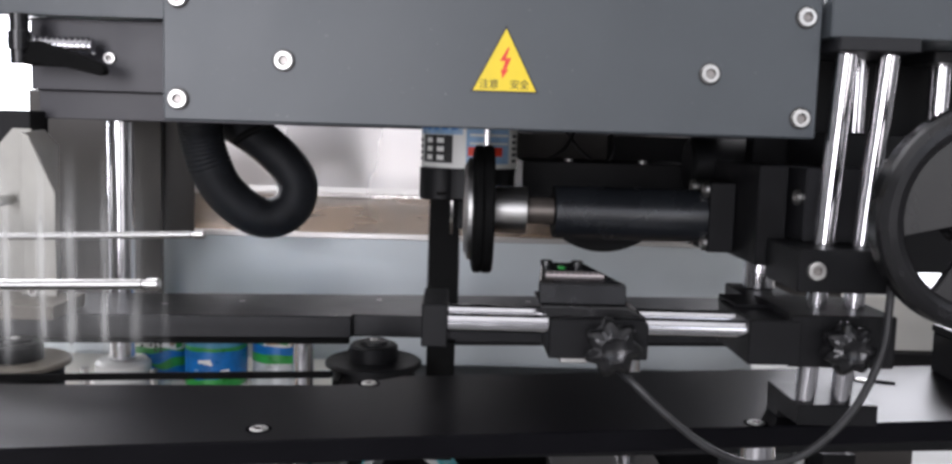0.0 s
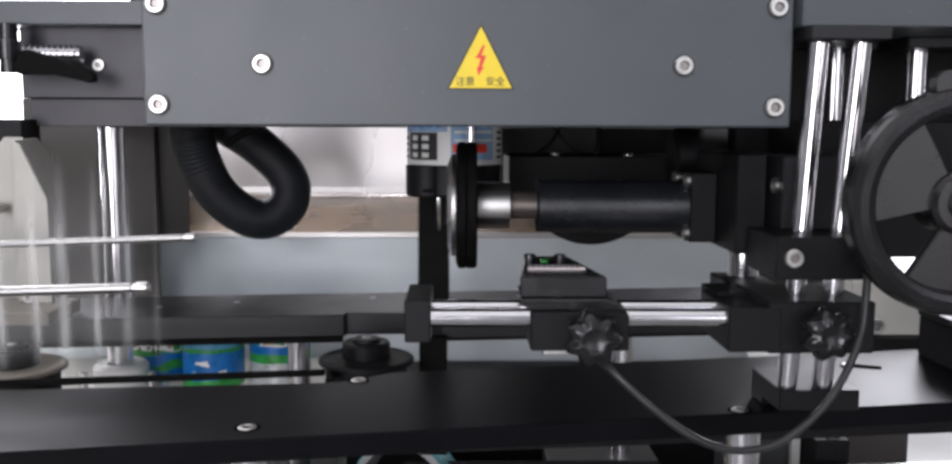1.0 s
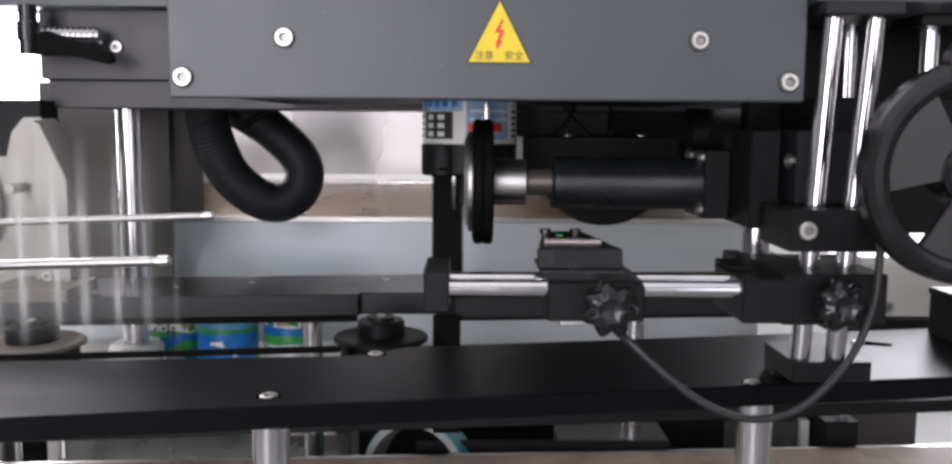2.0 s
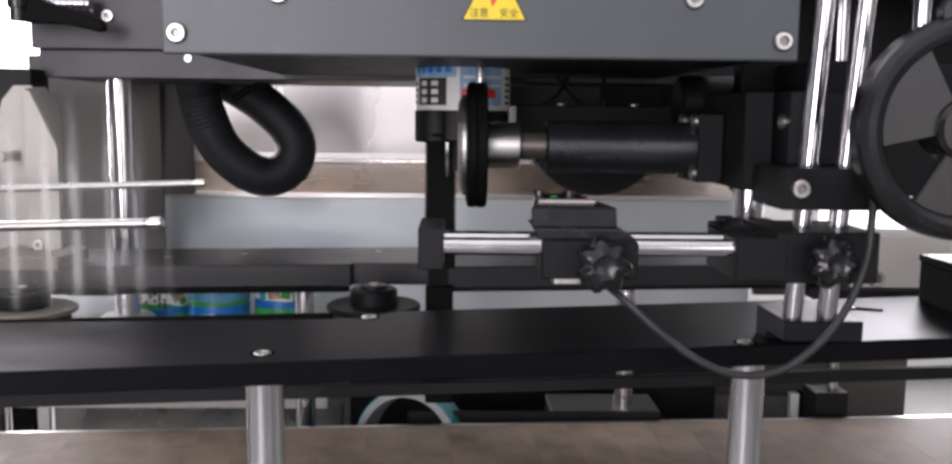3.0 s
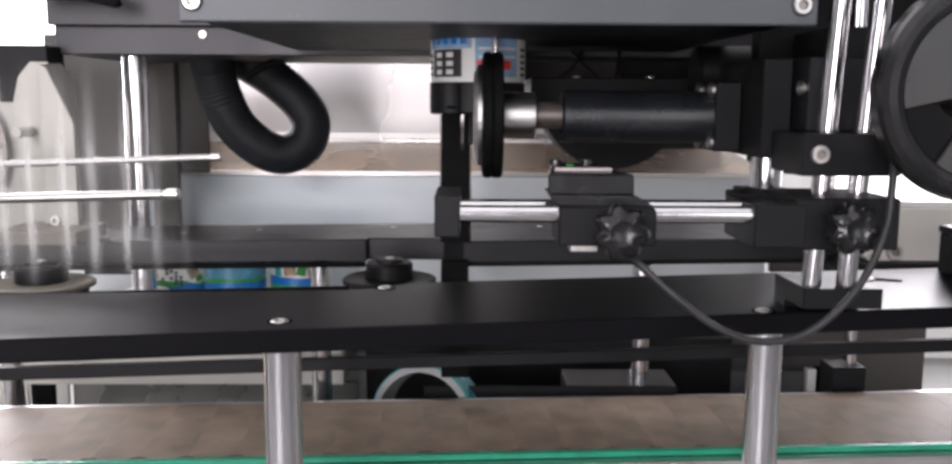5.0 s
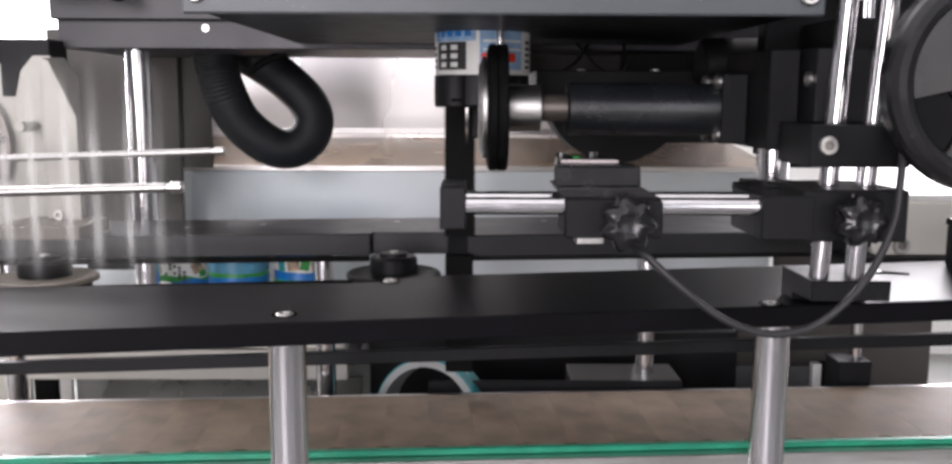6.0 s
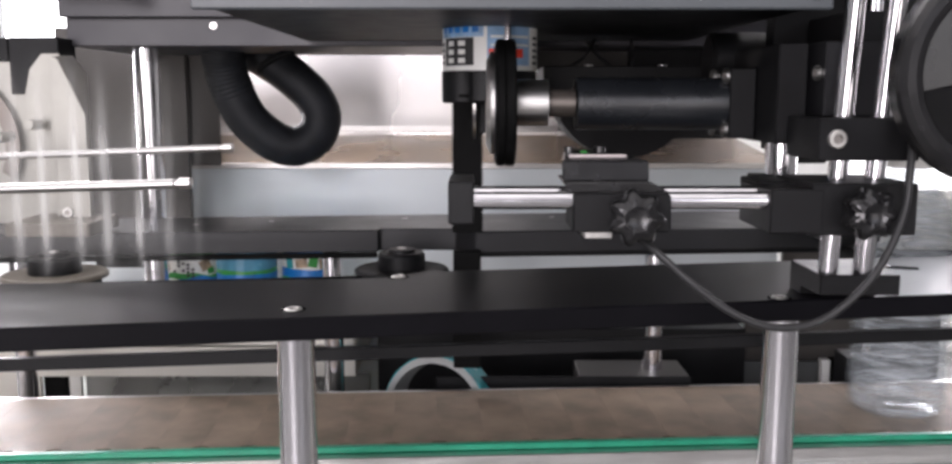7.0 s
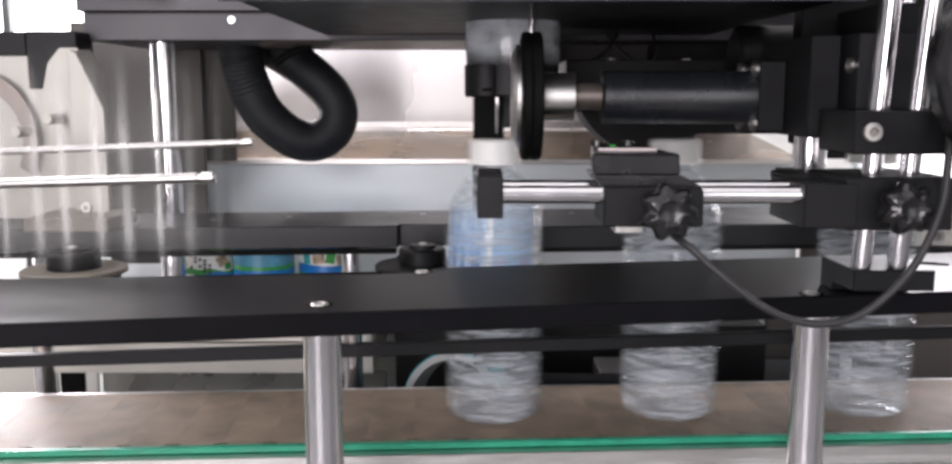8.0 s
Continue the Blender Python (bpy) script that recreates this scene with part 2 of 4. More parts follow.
def tube(bm, path, radii, seg=12):
    """A round tube along a path; radii is one number or a function of the index."""
    up = Vector((0, 1, 0.2)).normalized()
    rings = []
    for i, p in enumerate(path):
        d = (path[min(i + 1, len(path) - 1)] - path[max(i - 1, 0)]).normalized()
        a = d.cross(up).normalized()
        b = d.cross(a).normalized()
        r = radii(i) if callable(radii) else radii
        rings.append([bm.verts.new(p + a * r * math.cos(2 * math.pi * k / seg) + b * r * math.sin(2 * math.pi * k / seg)) for k in range(seg)])
    for a, b in zip(rings, rings[1:]):
        for i in range(seg):
            j = (i + 1) % seg
            bm.faces.new((a[i], a[j], b[j], b[i]))
    bm.faces.new(rings[0][::-1])
    bm.faces.new(rings[-1])


ORIGIN = {}


def thing(name, loc, label, category, group="", kind="", turn=0.0):
    ob = new(name)
    ob.empty_display_size = 0.01
    ob.matrix_world = pose(*loc, 0, 0, turn)
    ORIGIN[ob] = ob.matrix_world.copy()
    return tagged(ob, label, category, group, kind)


def finish(bm, angle=20):
    bmesh.ops.recalc_face_normals(bm, faces=bm.faces)
    for f in bm.faces:
        f.smooth = True
    for e in bm.edges:
        e.smooth = len(e.link_faces) == 2 and e.calc_face_angle(0) < radians(angle)


def part(name, bm, material, parent=None, label="", angle=20):
    """Link a bmesh in world space as one mesh under a thing or a part."""
    finish(bm, angle)
    if parent is not None:
        bm.transform(ORIGIN[parent].inverted())
    me = bpy.data.meshes.new(name)
    bm.to_mesh(me)
    bm.free()
    me.materials.append(material)
    ob = new(name, me)
    if parent is not None:
        ob.parent = parent
        ORIGIN[ob] = ORIGIN[parent]
    else:
        ORIGIN[ob] = Matrix.Identity(4)
    return tagged(ob, label)


def quick(name, fn, material, parent=None, label="", angle=20):
    bm = bmesh.new()
    fn(bm)
    return part(name, bm, material, parent, label, angle)


def boxpart(name, dims, material, parent=None, label="", bev=0.0008):
    return quick(name, lambda bm: box(bm, *dims, bev), material, parent, label)


def rodpart(name, p0, p1, r, material, parent=None, label="", seg=28):
    return quick(name, lambda bm: rod(bm, p0, p1, r, seg), material, parent, label)


def screw(at, way, r, parent, label="bright socket-head screw"):
    """A socket-head screw: a head with a hexagon recess, on a thin washer."""
    bm = bmesh.new()
    h = r * 0.55
    lathe(bm, [(0, 0), (r, 0), (r, h * 0.75), (r * 0.86, h), (r * 0.54, h), (r * 0.48, h * 0.9)], at, way, 24)
    ob = part("screw", bm, SCREW, parent, label)
    bm = bmesh.new()
    lathe(bm, [(r * 0.53, h * 0.95), (r * 0.46, h * 0.3), (0, h * 0.2)], at, way, 6)
    part("hex_socket", bm, SOCKET, ob)
    return ob


def star_knob(at, r, depth, name_parent):
    """A lobed clamping knob that faces the viewer, with a threaded stem behind it."""
    bm = bmesh.new()
    seg, lobes = 84, 7
    prof = [(0.0, 0.0), (0.55, 0.0), (0.9, 0.12), (1.0, 0.3), (1.0, 0.72), (0.88, 0.9), (0.5, 1.0), (0.34, 0.93), (0.0, 0.92)]
    rings = []
    for f, d in prof:
        ring = []
        for i in range(seg):
            a = 2 * math.pi * i / seg
            rr = r * f * (1 + (0.13 * f ** 3) * math.cos(lobes * a + 0.4)) / 1.1
            ring.append(bm.verts.new((at[0] + rr * math.cos(a), at[1] - depth * (d - 0.5), at[2] + rr * math.sin(a))))
        rings.append(ring)
    for a, b in zip(rings[1:], rings[2:-1]):
        for i in range(seg):
            j = (i + 1) % seg
            bm.faces.new((a[i], a[j], b[j], b[i]))
    bm.faces.new(rings[1])
    bm.faces.new(rings[-2][::-1])
    bmesh.ops.delete(bm, geom=[v for v in bm.verts if not v.link_faces], context="VERTS")
    k = part("star_knob", bm, KNOB, name_parent, "black seven-lobed plastic knob", 50)
    rodpart("stem", (at[0], at[1] + depth * 0.4, at[2]), (at[0], at[1] + depth * 0.5 + 0.012, at[2]), r * 0.3, SCREW, k)
    return k


# ---- hall ----
def wall_with_opening(name, along, at, thick, a0, a1, z1, hole, paint=None):
    """A wall with one window opening through it, built of four blocks in one mesh."""
    h0, h1, hz0, hz1 = hole
    bm = bmesh.new()
    for u0, u1, v0, v1 in ((a0, h0, 0, z1), (h1, a1, 0, z1), (h0, h1, 0, hz0), (h0, h1, hz1, z1)):
        if along == "x":
            box(bm, u0, u1, at, at + thick, v0, v1, 0)
        else:
            box(bm, at, at + thick, u0, u1, v0, v1, 0)
    return tagged(part(name, bm, paint or WALL), "painted hall wall with a wide window opening", "wall", kind="structure")


tagged(boxpart("floor", (-4.2, 4.2, -3.2, 4.2, -0.1, 0.0), FLOORM, bev=0), "grey concrete hall floor", "floor", kind="structure")
tagged(boxpart("ceiling", (-4.2, 4.2, -3.2, 4.2, 3.4, 3.5), WALL, bev=0), "white hall ceiling", "ceiling", kind="structure")
wall_with_opening("wall_north_1", "x", 4.0, 0.2, -4.2, 0.0, 3.4, (-3.4, -1.2, 0.8, 3.2))
wall_with_opening("wall_north_2", "x", 4.0, 0.2, 0.0, 4.2, 3.4, (1.6, 3.4, 0.3, 2.7))
# unseen south walls, their openings placed to suit the added front lamps
wall_with_opening("wall_south_1", "x", -3.2, 0.2, -4.2, 0.4, 3.4, (-2.05, -0.35, 0.45, 2.55), DARKW)
wall_with_opening("wall_south_2", "x", -3.2, 0.2, 0.4, 4.2, 3.4, (1.0, 3.0, 0.45, 2.55), DARKW)
tagged(boxpart("wall_west", (-4.2, -4.0, -3.0, 4.0, 0.0, 3.4), DARKW, bev=0), "grey painted hall wall", "wall", kind="structure")
tagged(boxpart("wall_east", (4.0, 4.2, -3.0, 4.0, 0.0, 3.4), DARKW, bev=0), "grey painted hall wall", "wall", kind="structure")


# self-lit sheet added for the white areas beyond the machine and their glare
def backdrop(name, x0, x1, y, glow):
    bm = bmesh.new()
    vs = [bm.verts.new(p) for p in ((x0, y, 0.2), (x1, y, 0.2), (x1, y, 3.8), (x0, y, 3.8))]
    bm.faces.new(vs)
    m = bpy.data.materials.new("glowing_white_sheet")
    m.use_nodes = True
    b = m.node_tree.nodes["Principled BSDF"]
    b.inputs["Base Color"].default_value = (0.8, 0.8, 0.8, 1)
    b.inputs["Emission Color"].default_value = (0.98, 0.97, 1.0, 1)
    b.inputs["Emission Strength"].default_value = glow
    tagged(part(name, bm, m), "self-lit white sheet added behind the hall openings", "backdrop", kind="structure")


# bar added in the opening in place of a pale panel's dark frame line
tagged(boxpart("upright_bar_1", (-2.045, -2.015, 4.02, 4.06, 0.8, 3.2), DARKG, bev=0), "dark upright bar standing in for a panel's frame line", "window", kind="structure")
backdrop("backdrop_1", -4.2, 0.2, 4.6, 5.0)
backdrop("backdrop_2", 0.6, 4.4, 4.6, 2.2)


# ---- labelling head ----
def labelling_head():
    t = thing("labelling_head", (0.02, 0.70, 1.168), "dark grey machine head housing with screwed front cover", "machine housing")
    boxpart("housing", (-0.170, 0.211, 0.5585, 0.93, 1.171, 1.252), ANOD2, t, "black housing body")
    cover = boxpart("front_cover", (-0.1725, 0.2145, 0.552, 0.5575, 1.1675, 1.253), COVER, t, "dark grey coated front cover plate", 0.0012)
    for x, z in ((-0.102, 1.204), (-0.1635, 1.180), (0.149, 1.204), (0.2045, 1.1795), (0.2045, 1.2385), (-0.1635, 1.2385)):
        screw((x, 0.5521, z), (0, -1, 0), 0.0058, cover)
        # black ring on the uncut plate paints the shade round the screw
        quick("recess", lambda b: lathe(b, [(0.0050, 0), (0.0067, 0), (0.0067, 0.0003), (0.0050, 0.0003)], (x, 0.5519, z), (0, -1, 0), 32, True), BLACKP, cover, "flat black ring painting recess shade round a screw")
    # warning sticker
    bm = bmesh.new()
    prism(bm, [(0.0075, 1.1895), (0.0478, 1.1895), (0.0278, 1.2285)], "y", 0.5514, 0.5519, 0)
    st = part("warning_sticker", bm, BLACKP, cover, "yellow triangular electric shock warning sticker")
    bm = bmesh.new()
    prism(bm, [(0.0090, 1.1903), (0.0463, 1.1903), (0.0278, 1.2265)], "y", 0.5510, 0.5513, 0)
    part("sticker_face", bm, YELLOW, st, "yellow printed face")
    bm = bmesh.new()
    prism(bm, [(0.0292, 1.2160), (0.0245, 1.2078), (0.0275, 1.2078), (0.0262, 1.2025), (0.0252, 1.2030), (0.0262, 1.1975), (0.0296, 1.2028), (0.0284, 1.2030), (0.0310, 1.2095), (0.0280, 1.2095), (0.0300, 1.2150)], "y", 0.5507, 0.5509, 0)
    part("lightning_mark", bm, RED, st, "red lightning bolt")
    for word, x in (("\u6ce8\u610f", 0.0127), ("\u5b89\u5168", 0.0306)):
        cu = bpy.data.curves.new("sticker_writing", "FONT")
        cu.body, cu.size, cu.extrude = word, 0.0058, 0.00005
        tmp = bpy.data.objects.new("sticker_writing", cu)
        scene.collection.objects.link(tmp)
        me = bpy.data.meshes.new_from_object(tmp.evaluated_get(bpy.context.evaluated_depsgraph_get()))
        bpy.data.objects.remove(tmp)
        me.transform(pose(x, 0.5508, 1.1922, 90, 0, 0))
        me.transform(ORIGIN[st].inverted())
        me.materials.append(BLACKP)
        ob = new("sticker_writing", me)
        ob.parent = st


labelling_head()


def column_head():
    t = thing("column_head", (-0.29, 0.95, 1.166), "black anodised frame block above the round column", "machine frame")
    boxpart("rear_body", (0.06, 0.42, 1.121, 1.50, 1.20, 1.60), ANOD2, t, "black rear body")
    boxpart("rear_ledge", (-0.40, 0.0595, 1.121, 1.135, 1.166, 1.1930), ANOD2, t, "black rear ledge")
    boxpart("lower_plate", (-0.411, 0.33, 0.932, 1.12, 1.166, 1.1935), HEADM, t, "black plate on the column")
    boxpart("upper_block", (-0.413, -0.18, 0.920, 0.965, 1.1937, 1.262), HEADM, t, "dark upper block")
    boxpart("top_plate", (-0.46, -0.18, 0.900, 0.965, 1.2625, 1.285), COVER, t, "grey top plate")
    screw((-0.263, 0.9322, 1.186), (0, -1, 0), 0.004, t)
    screw((-0.337, 0.9202, 1.2255), (0, -1, 0), 0.006, t)
    # adjusting spindle with a clamp lever
    bm = bmesh.new()
    path = [Vector((-0.398 + 0.00045 * i, 0.9, 1.2345)) for i in range(118)]
    tube(bm, path, lambda i: 0.0076 + 0.0014 * math.cos(i * math.pi / 6), 20)
    part("threaded_spindle", bm, CHROME, t, "bright threaded spindle")
    lv = quick("clamp_lever", lambda b: prism(b, [(-0.404, 1.219), (-0.396, 1.236), (-0.388, 1.238), (-0.328, 1.2175), (-0.325, 1.209), (-0.331, 1.2065), (-0.365, 1.2165), (-0.398, 1.214)], "y", 0.878, 0.888, 0.002), RUBBER, t, "black clamp lever")
    rodpart("lever_hub", (-0.407, 0.884, 1.215), (-0.407, 0.884, 1.262), 0.0085, KNOB, lv)
    rodpart("lever_hub_cap", (-0.407, 0.884, 1.228), (-0.407, 0.884, 1.246), 0.0105, KNOB, lv)


column_head()


def column(name, x, y, z0, z1, r, label, group=""):
    t = thing(name, (x, y, z0), label, "steel column", group)
    rodpart("shaft", (x, y, z0), (x, y, z1), r, CHROME, t, "", 40)
    return t


def left_column():
    t = column("round_column", -0.342, 0.96, 0.915, 1.1655, 0.0128, "polished round steel column on a white foot")
    quick("foot", lambda b: (lathe(b, [(0, 0), (0.028, 0), (0.028, 0.022), (0.024, 0.026), (0.0141, 0.026)], (-0.342, 0.96, 0.893), (0, 0, 1), 36), box(b, -0.385, -0.30, 0.93, 0.99, 0.880, 0.8945, 0.001)), WHITE, t, "white plastic foot")
    for x in (-0.376, -0.306):
        rodpart("bolt", (x, 0.945, 0.8945), (x, 0.945, 0.912), 0.0045, SCREW, t, "", 24)


left_column()
column("beam_post", -0.1137, 0.548, 0.6002, 0.9714, 0.0119, "polished round steel post under the black beam", "beam posts")
column("beam_post", 0.2060, 0.595, 0.6002, 0.9714, 0.0117, "polished round steel post under the black beam", "beam posts")


# ---- front beam ----
def beam():
    t = thing("front_beam", (0.0, 0.60, 0.986), "black anodised guide beam with countersunk screws", "machine beam")
    bm = bmesh.new()
    prism(bm, [(-0.80, 0.409), (0.95, 0.683), (0.95, 0.83), (0.25, 0.712), (-0.035, 0.666), (-0.048, 0.655), (-0.062, 0.642), (-0.085, 0.637), (-0.33, 0.619), (-0.80, 0.588)], "z", 0.9716, 0.986, 0.001)
    part("bar", bm, BEAM, t)
    for x, y in ((-0.1130, 0.5385), (-0.057, 0.6435), (0.1965, 0.5715)):
        # black disc lying on the bar paints the dark of a counterbore
        quick("counterbore_shade", lambda b: lathe(b, [(0, 0), (0.0078, 0), (0.0078, 0.0003), (0, 0.0003)], (x, y, 0.9859), (0, 0, 1), 28), HOLE_SHADE, t)
        screw((x, y, 0.9840), (0, 0, 1), 0.0056, t)
    # no hole is cut; a black patch on top paints the slot's shade
    quick("slot", lambda b: prism(b, [(0.306, 0.682), (0.334, 0.672), (0.338, 0.680), (0.311, 0.692)], "z", 0.9861, 0.9864, 0), HOLE_SHADE, t, "flat black patch painting the shade of a milled slot")
    screw((0.3125, 0.6825, 0.9852), (0, 0, 1), 0.0045, t)


beam()


def lower_rail():
    t = thing("lower_rail", (0.0, 0.72, 0.907), "thin black guide rail below the beam", "guide rail")
    bm = bmesh.new()
    prism(bm, [(-0.90, 0.6660), (0.95, 0.7678), (0.95, 0.7758), (-0.90, 0.6740)], "z", 0.9062, 0.9165, 0.0006)
    for v in bm.verts:
        v.co.z += 0.018 * v.co.x
    part("bar", bm, ANOD2, t)
    boxpart("hanger", (-0.70, -0.68, 0.56, 0.684, 0.9040, 0.9714), ANOD, t, "black hanger")
    boxpart("hanger", (0.80, 0.82, 0.758, 0.768, 0.9312, 0.9714), ANOD, t, "black hanger")


lower_rail()


# ---- belt drive ----
def pulley(x, y, z, r, flange, label):
    t = thing("belt_pulley", (x, y, z - 0.025), label, "pulley", "belt pulleys")
    quick("flange", lambda b: lathe(b, [(0, 0), (r, 0), (r, 0.003), (r * 0.96, 0.0042), (0, 0.0042)], (x, y, z - 0.006), (0, 0, 1), 48), flange, t)
    quick("toothed_rim", lambda b: lathe(b, [(0, 0), (r * 0.86, 0), (r * 0.86, 0.022), (0, 0.022)], (x, y, z - 0.0285), (0, 0, 1), 48), ANOD2, t)
    quick("hub", lambda b: lathe(b, [(0, 0), (r * 0.5, 0), (r * 0.5, 0.012), (r * 0.46, 0.014), (r * 0.30, 0.014), (r * 0.28, 0.017), (0, 0.017)], (x, y, z - 0.0015), (0, 0, 1), 40), ANOD2, t)
    screw((x, y, z + 0.0145), (0, 0, 1), 0.0038, t, "dark socket-head screw")
    rodpart("axle", (x, y, z - 0.038), (x, y, z - 0.029), 0.008, CHROME, t, "", 20)


pulley(-0.067, 0.80, 0.966, 0.042, ANOD2, "black flanged belt pulley beside the beam")
pulley(-0.360, 0.762, 0.969, 0.043, DISCM, "belt pulley with a dull brown flange")


def twin_guide_rail():
    """Two thin strips beside the pulleys, joined by cross bars under the flanges."""
    t = thing("twin_guide_rail", (-0.25, 0.79, 0.9615), "pair of thin flat black guide strips beside the pulleys", "guide rail")
    quick("front_strip", lambda b: prism(b, [(-0.70, 0.667), (-0.098, 0.7450), (-0.096, 0.7485), (-0.70, 0.6705)], "z", 0.9615, 0.9670, 0.0005), RUBBER, t)
    quick("rear_strip", lambda b: prism(b, [(-0.70, 0.8170), (-0.096, 0.8670), (-0.096, 0.8705), (-0.70, 0.8205)], "z", 0.9615, 0.9670, 0.0005), RUBBER, t)
    quick("cross_bar", lambda b: prism(b, [(-0.0957, 0.7440), (-0.0900, 0.7450), (-0.0900, 0.8705), (-0.0957, 0.8705)], "z", 0.9540, 0.9596, 0.0005), RUBBER, t)
    quick("cross_bar", lambda b: prism(b, [(-0.7060, 0.6670), (-0.7003, 0.6670), (-0.7003, 0.8205), (-0.7060, 0.8205)], "z", 0.9615, 0.9670, 0.0005), RUBBER, t)


twin_guide_rail()


def rear_beam():
    t = thing("rear_beam", (0.0, 0.92, 0.973), "black anodised rear guide beam", "machine beam")
    quick("bar", lambda b: prism(b, [(-0.75, 0.805), (-0.094, 0.862), (-0.094, 0.872), (-0.02, 0.872), (0.0, 0.852), (0.95, 0.935), (0.95, 1.08), (-0.75, 0.915)], "z", 0.9685, 0.9895, 0.001), ANOD, t)
    quick("underplate", lambda b: prism(b, [(-0.02, 0.872), (0.95, 0.955), (0.95, 1.06), (-0.02, 0.96)], "z", 0.961, 0.9683, 0.001), ANOD2, t)
    for x, y in ((-0.28, 0.90), (-0.21, 0.925), (0.08, 0.96), (-0.075, 0.95)):
        screw((x, y, 0.9880), (0, 0, 1), 0.0032, t)
    for x, y, top in ((-0.4510, 0.885, 0.9683), (-0.1425, 0.885, 0.9683), (0.1790, 0.90, 0.9608)):
        rodpart("leg", (x, y, 0.60), (x, y, top), 0.0098, CHROME, t, "bright steel leg", 24)


rear_beam()


# ---- sensor carrier ----
def shaft_guide():
    t = thing("shaft_guide", (0.232, 0.548, 0.986), "pair of polished guide shafts on a black foot block", "linear guide")
    quick("foot_block", lambda b: prism(b, [(0.549, 0.9925), (0.583, 0.9925), (0.5835, 0.9862), (0.605, 0.9862), (0.605, 1.0055), (0.549, 1.0055)], "x", 0.2140, 0.2640), ANOD2, t, "black foot block")
    for x, top in ((0.2218, 0.2290), (0.2440, 0.2540)):
        rodpart("shaft", (x, 0.559, 1.0057), (top, 0.549, 1.2183), 0.0062, CHROME, t, "polished round shaft")
    boxpart("head_block", (0.2185, 0.266, 0.534, 0.59, 1.2185, 1.2265), ANOD, t, "black head block")
    b = boxpart("clamp_block", (0.203, 0.2635, 0.534, 0.592, 1.0775, 1.1030), ANOD2, t, "black clamp block")
    screw((0.2135, 0.5338, 1.0905), (0, -1, 0), 0.0056, b, "brassy socket-head screw")


shaft_guide()


def upper_bracket():
    t = thing("upper_bracket", (0.36, 0.56, 1.2267), "dark grey upper bracket block above the guide shafts", "bracket")
    boxpart("block", (0.2165, 0.55, 0.5435, 0.72, 1.2268, 1.30), COVER, t)
    for x, y in ((0.3245, 0.625), (0.372, 0.625), (0.2715, 0.632)):
        rodpart("shaft", (x, y, 1.1722), (x, y, 1.2266), 0.0072, CHROME, t, "polished rear shaft")
    boxpart("rear_cover", (0.225, 0.60, 0.70, 0.72, 1.075, 1.2266), ANOD2, t, "black rear cover")
    boxpart("carriage", (0.2480, 0.60, 0.612, 0.69, 1.080, 1.172), ANOD2, t, "black carriage on the rear shafts")
    screw((0.286, 0.6118, 1.150), (0, -1, 0), 0.0055, t)
    screw((0.2735, 0.6118, 1.1435), (0, -1, 0), 0.0052, t)
    boxpart("shaft_collar", (0.307, 0.39, 0.600, 0.645, 1.2195, 1.2266), ANOD, t, "black shaft collar")


upper_bracket()


def sensor_carrier():
    t = thing("sensor_carrier", (0.10, 0.55, 1.03), "twin steel cross rods with black sensor clamps", "sensor mount")
    for y, z in ((0.5420, 1.0530), (0.5640, 1.0545)):
        rodpart("cross_rod", (-0.003, y, z), (0.190, y, z), 0.0054, CHROME, t, "polished cross rod")
    boxpart("end_cap", (-0.0175, -0.0020, 0.5335, 0.592, 1.0395, 1.0650), ANOD2, t, "black end cap")
    c = quick("clamp", lambda b: (box(b, 0.1760, 0.2080, 0.5335, 0.60, 1.0335, 1.0605, 0.001), box(b, 0.2005, 0.2645, 0.5340, 0.604, 1.0325, 1.0640, 0.001)), ANOD2, t, "black split clamp")
    boxpart("clamp_lug", (0.180, 0.225, 0.575, 0.615, 1.0560, 1.0620), ANOD2, c)
    boxpart("rear_lug", (0.205, 0.240, 0.6042, 0.685, 1.0430, 1.0585), ANOD2, c)
    star_knob((0.2305, 0.522, 1.0475), 0.0155, 0.02, t)


sensor_carrier()


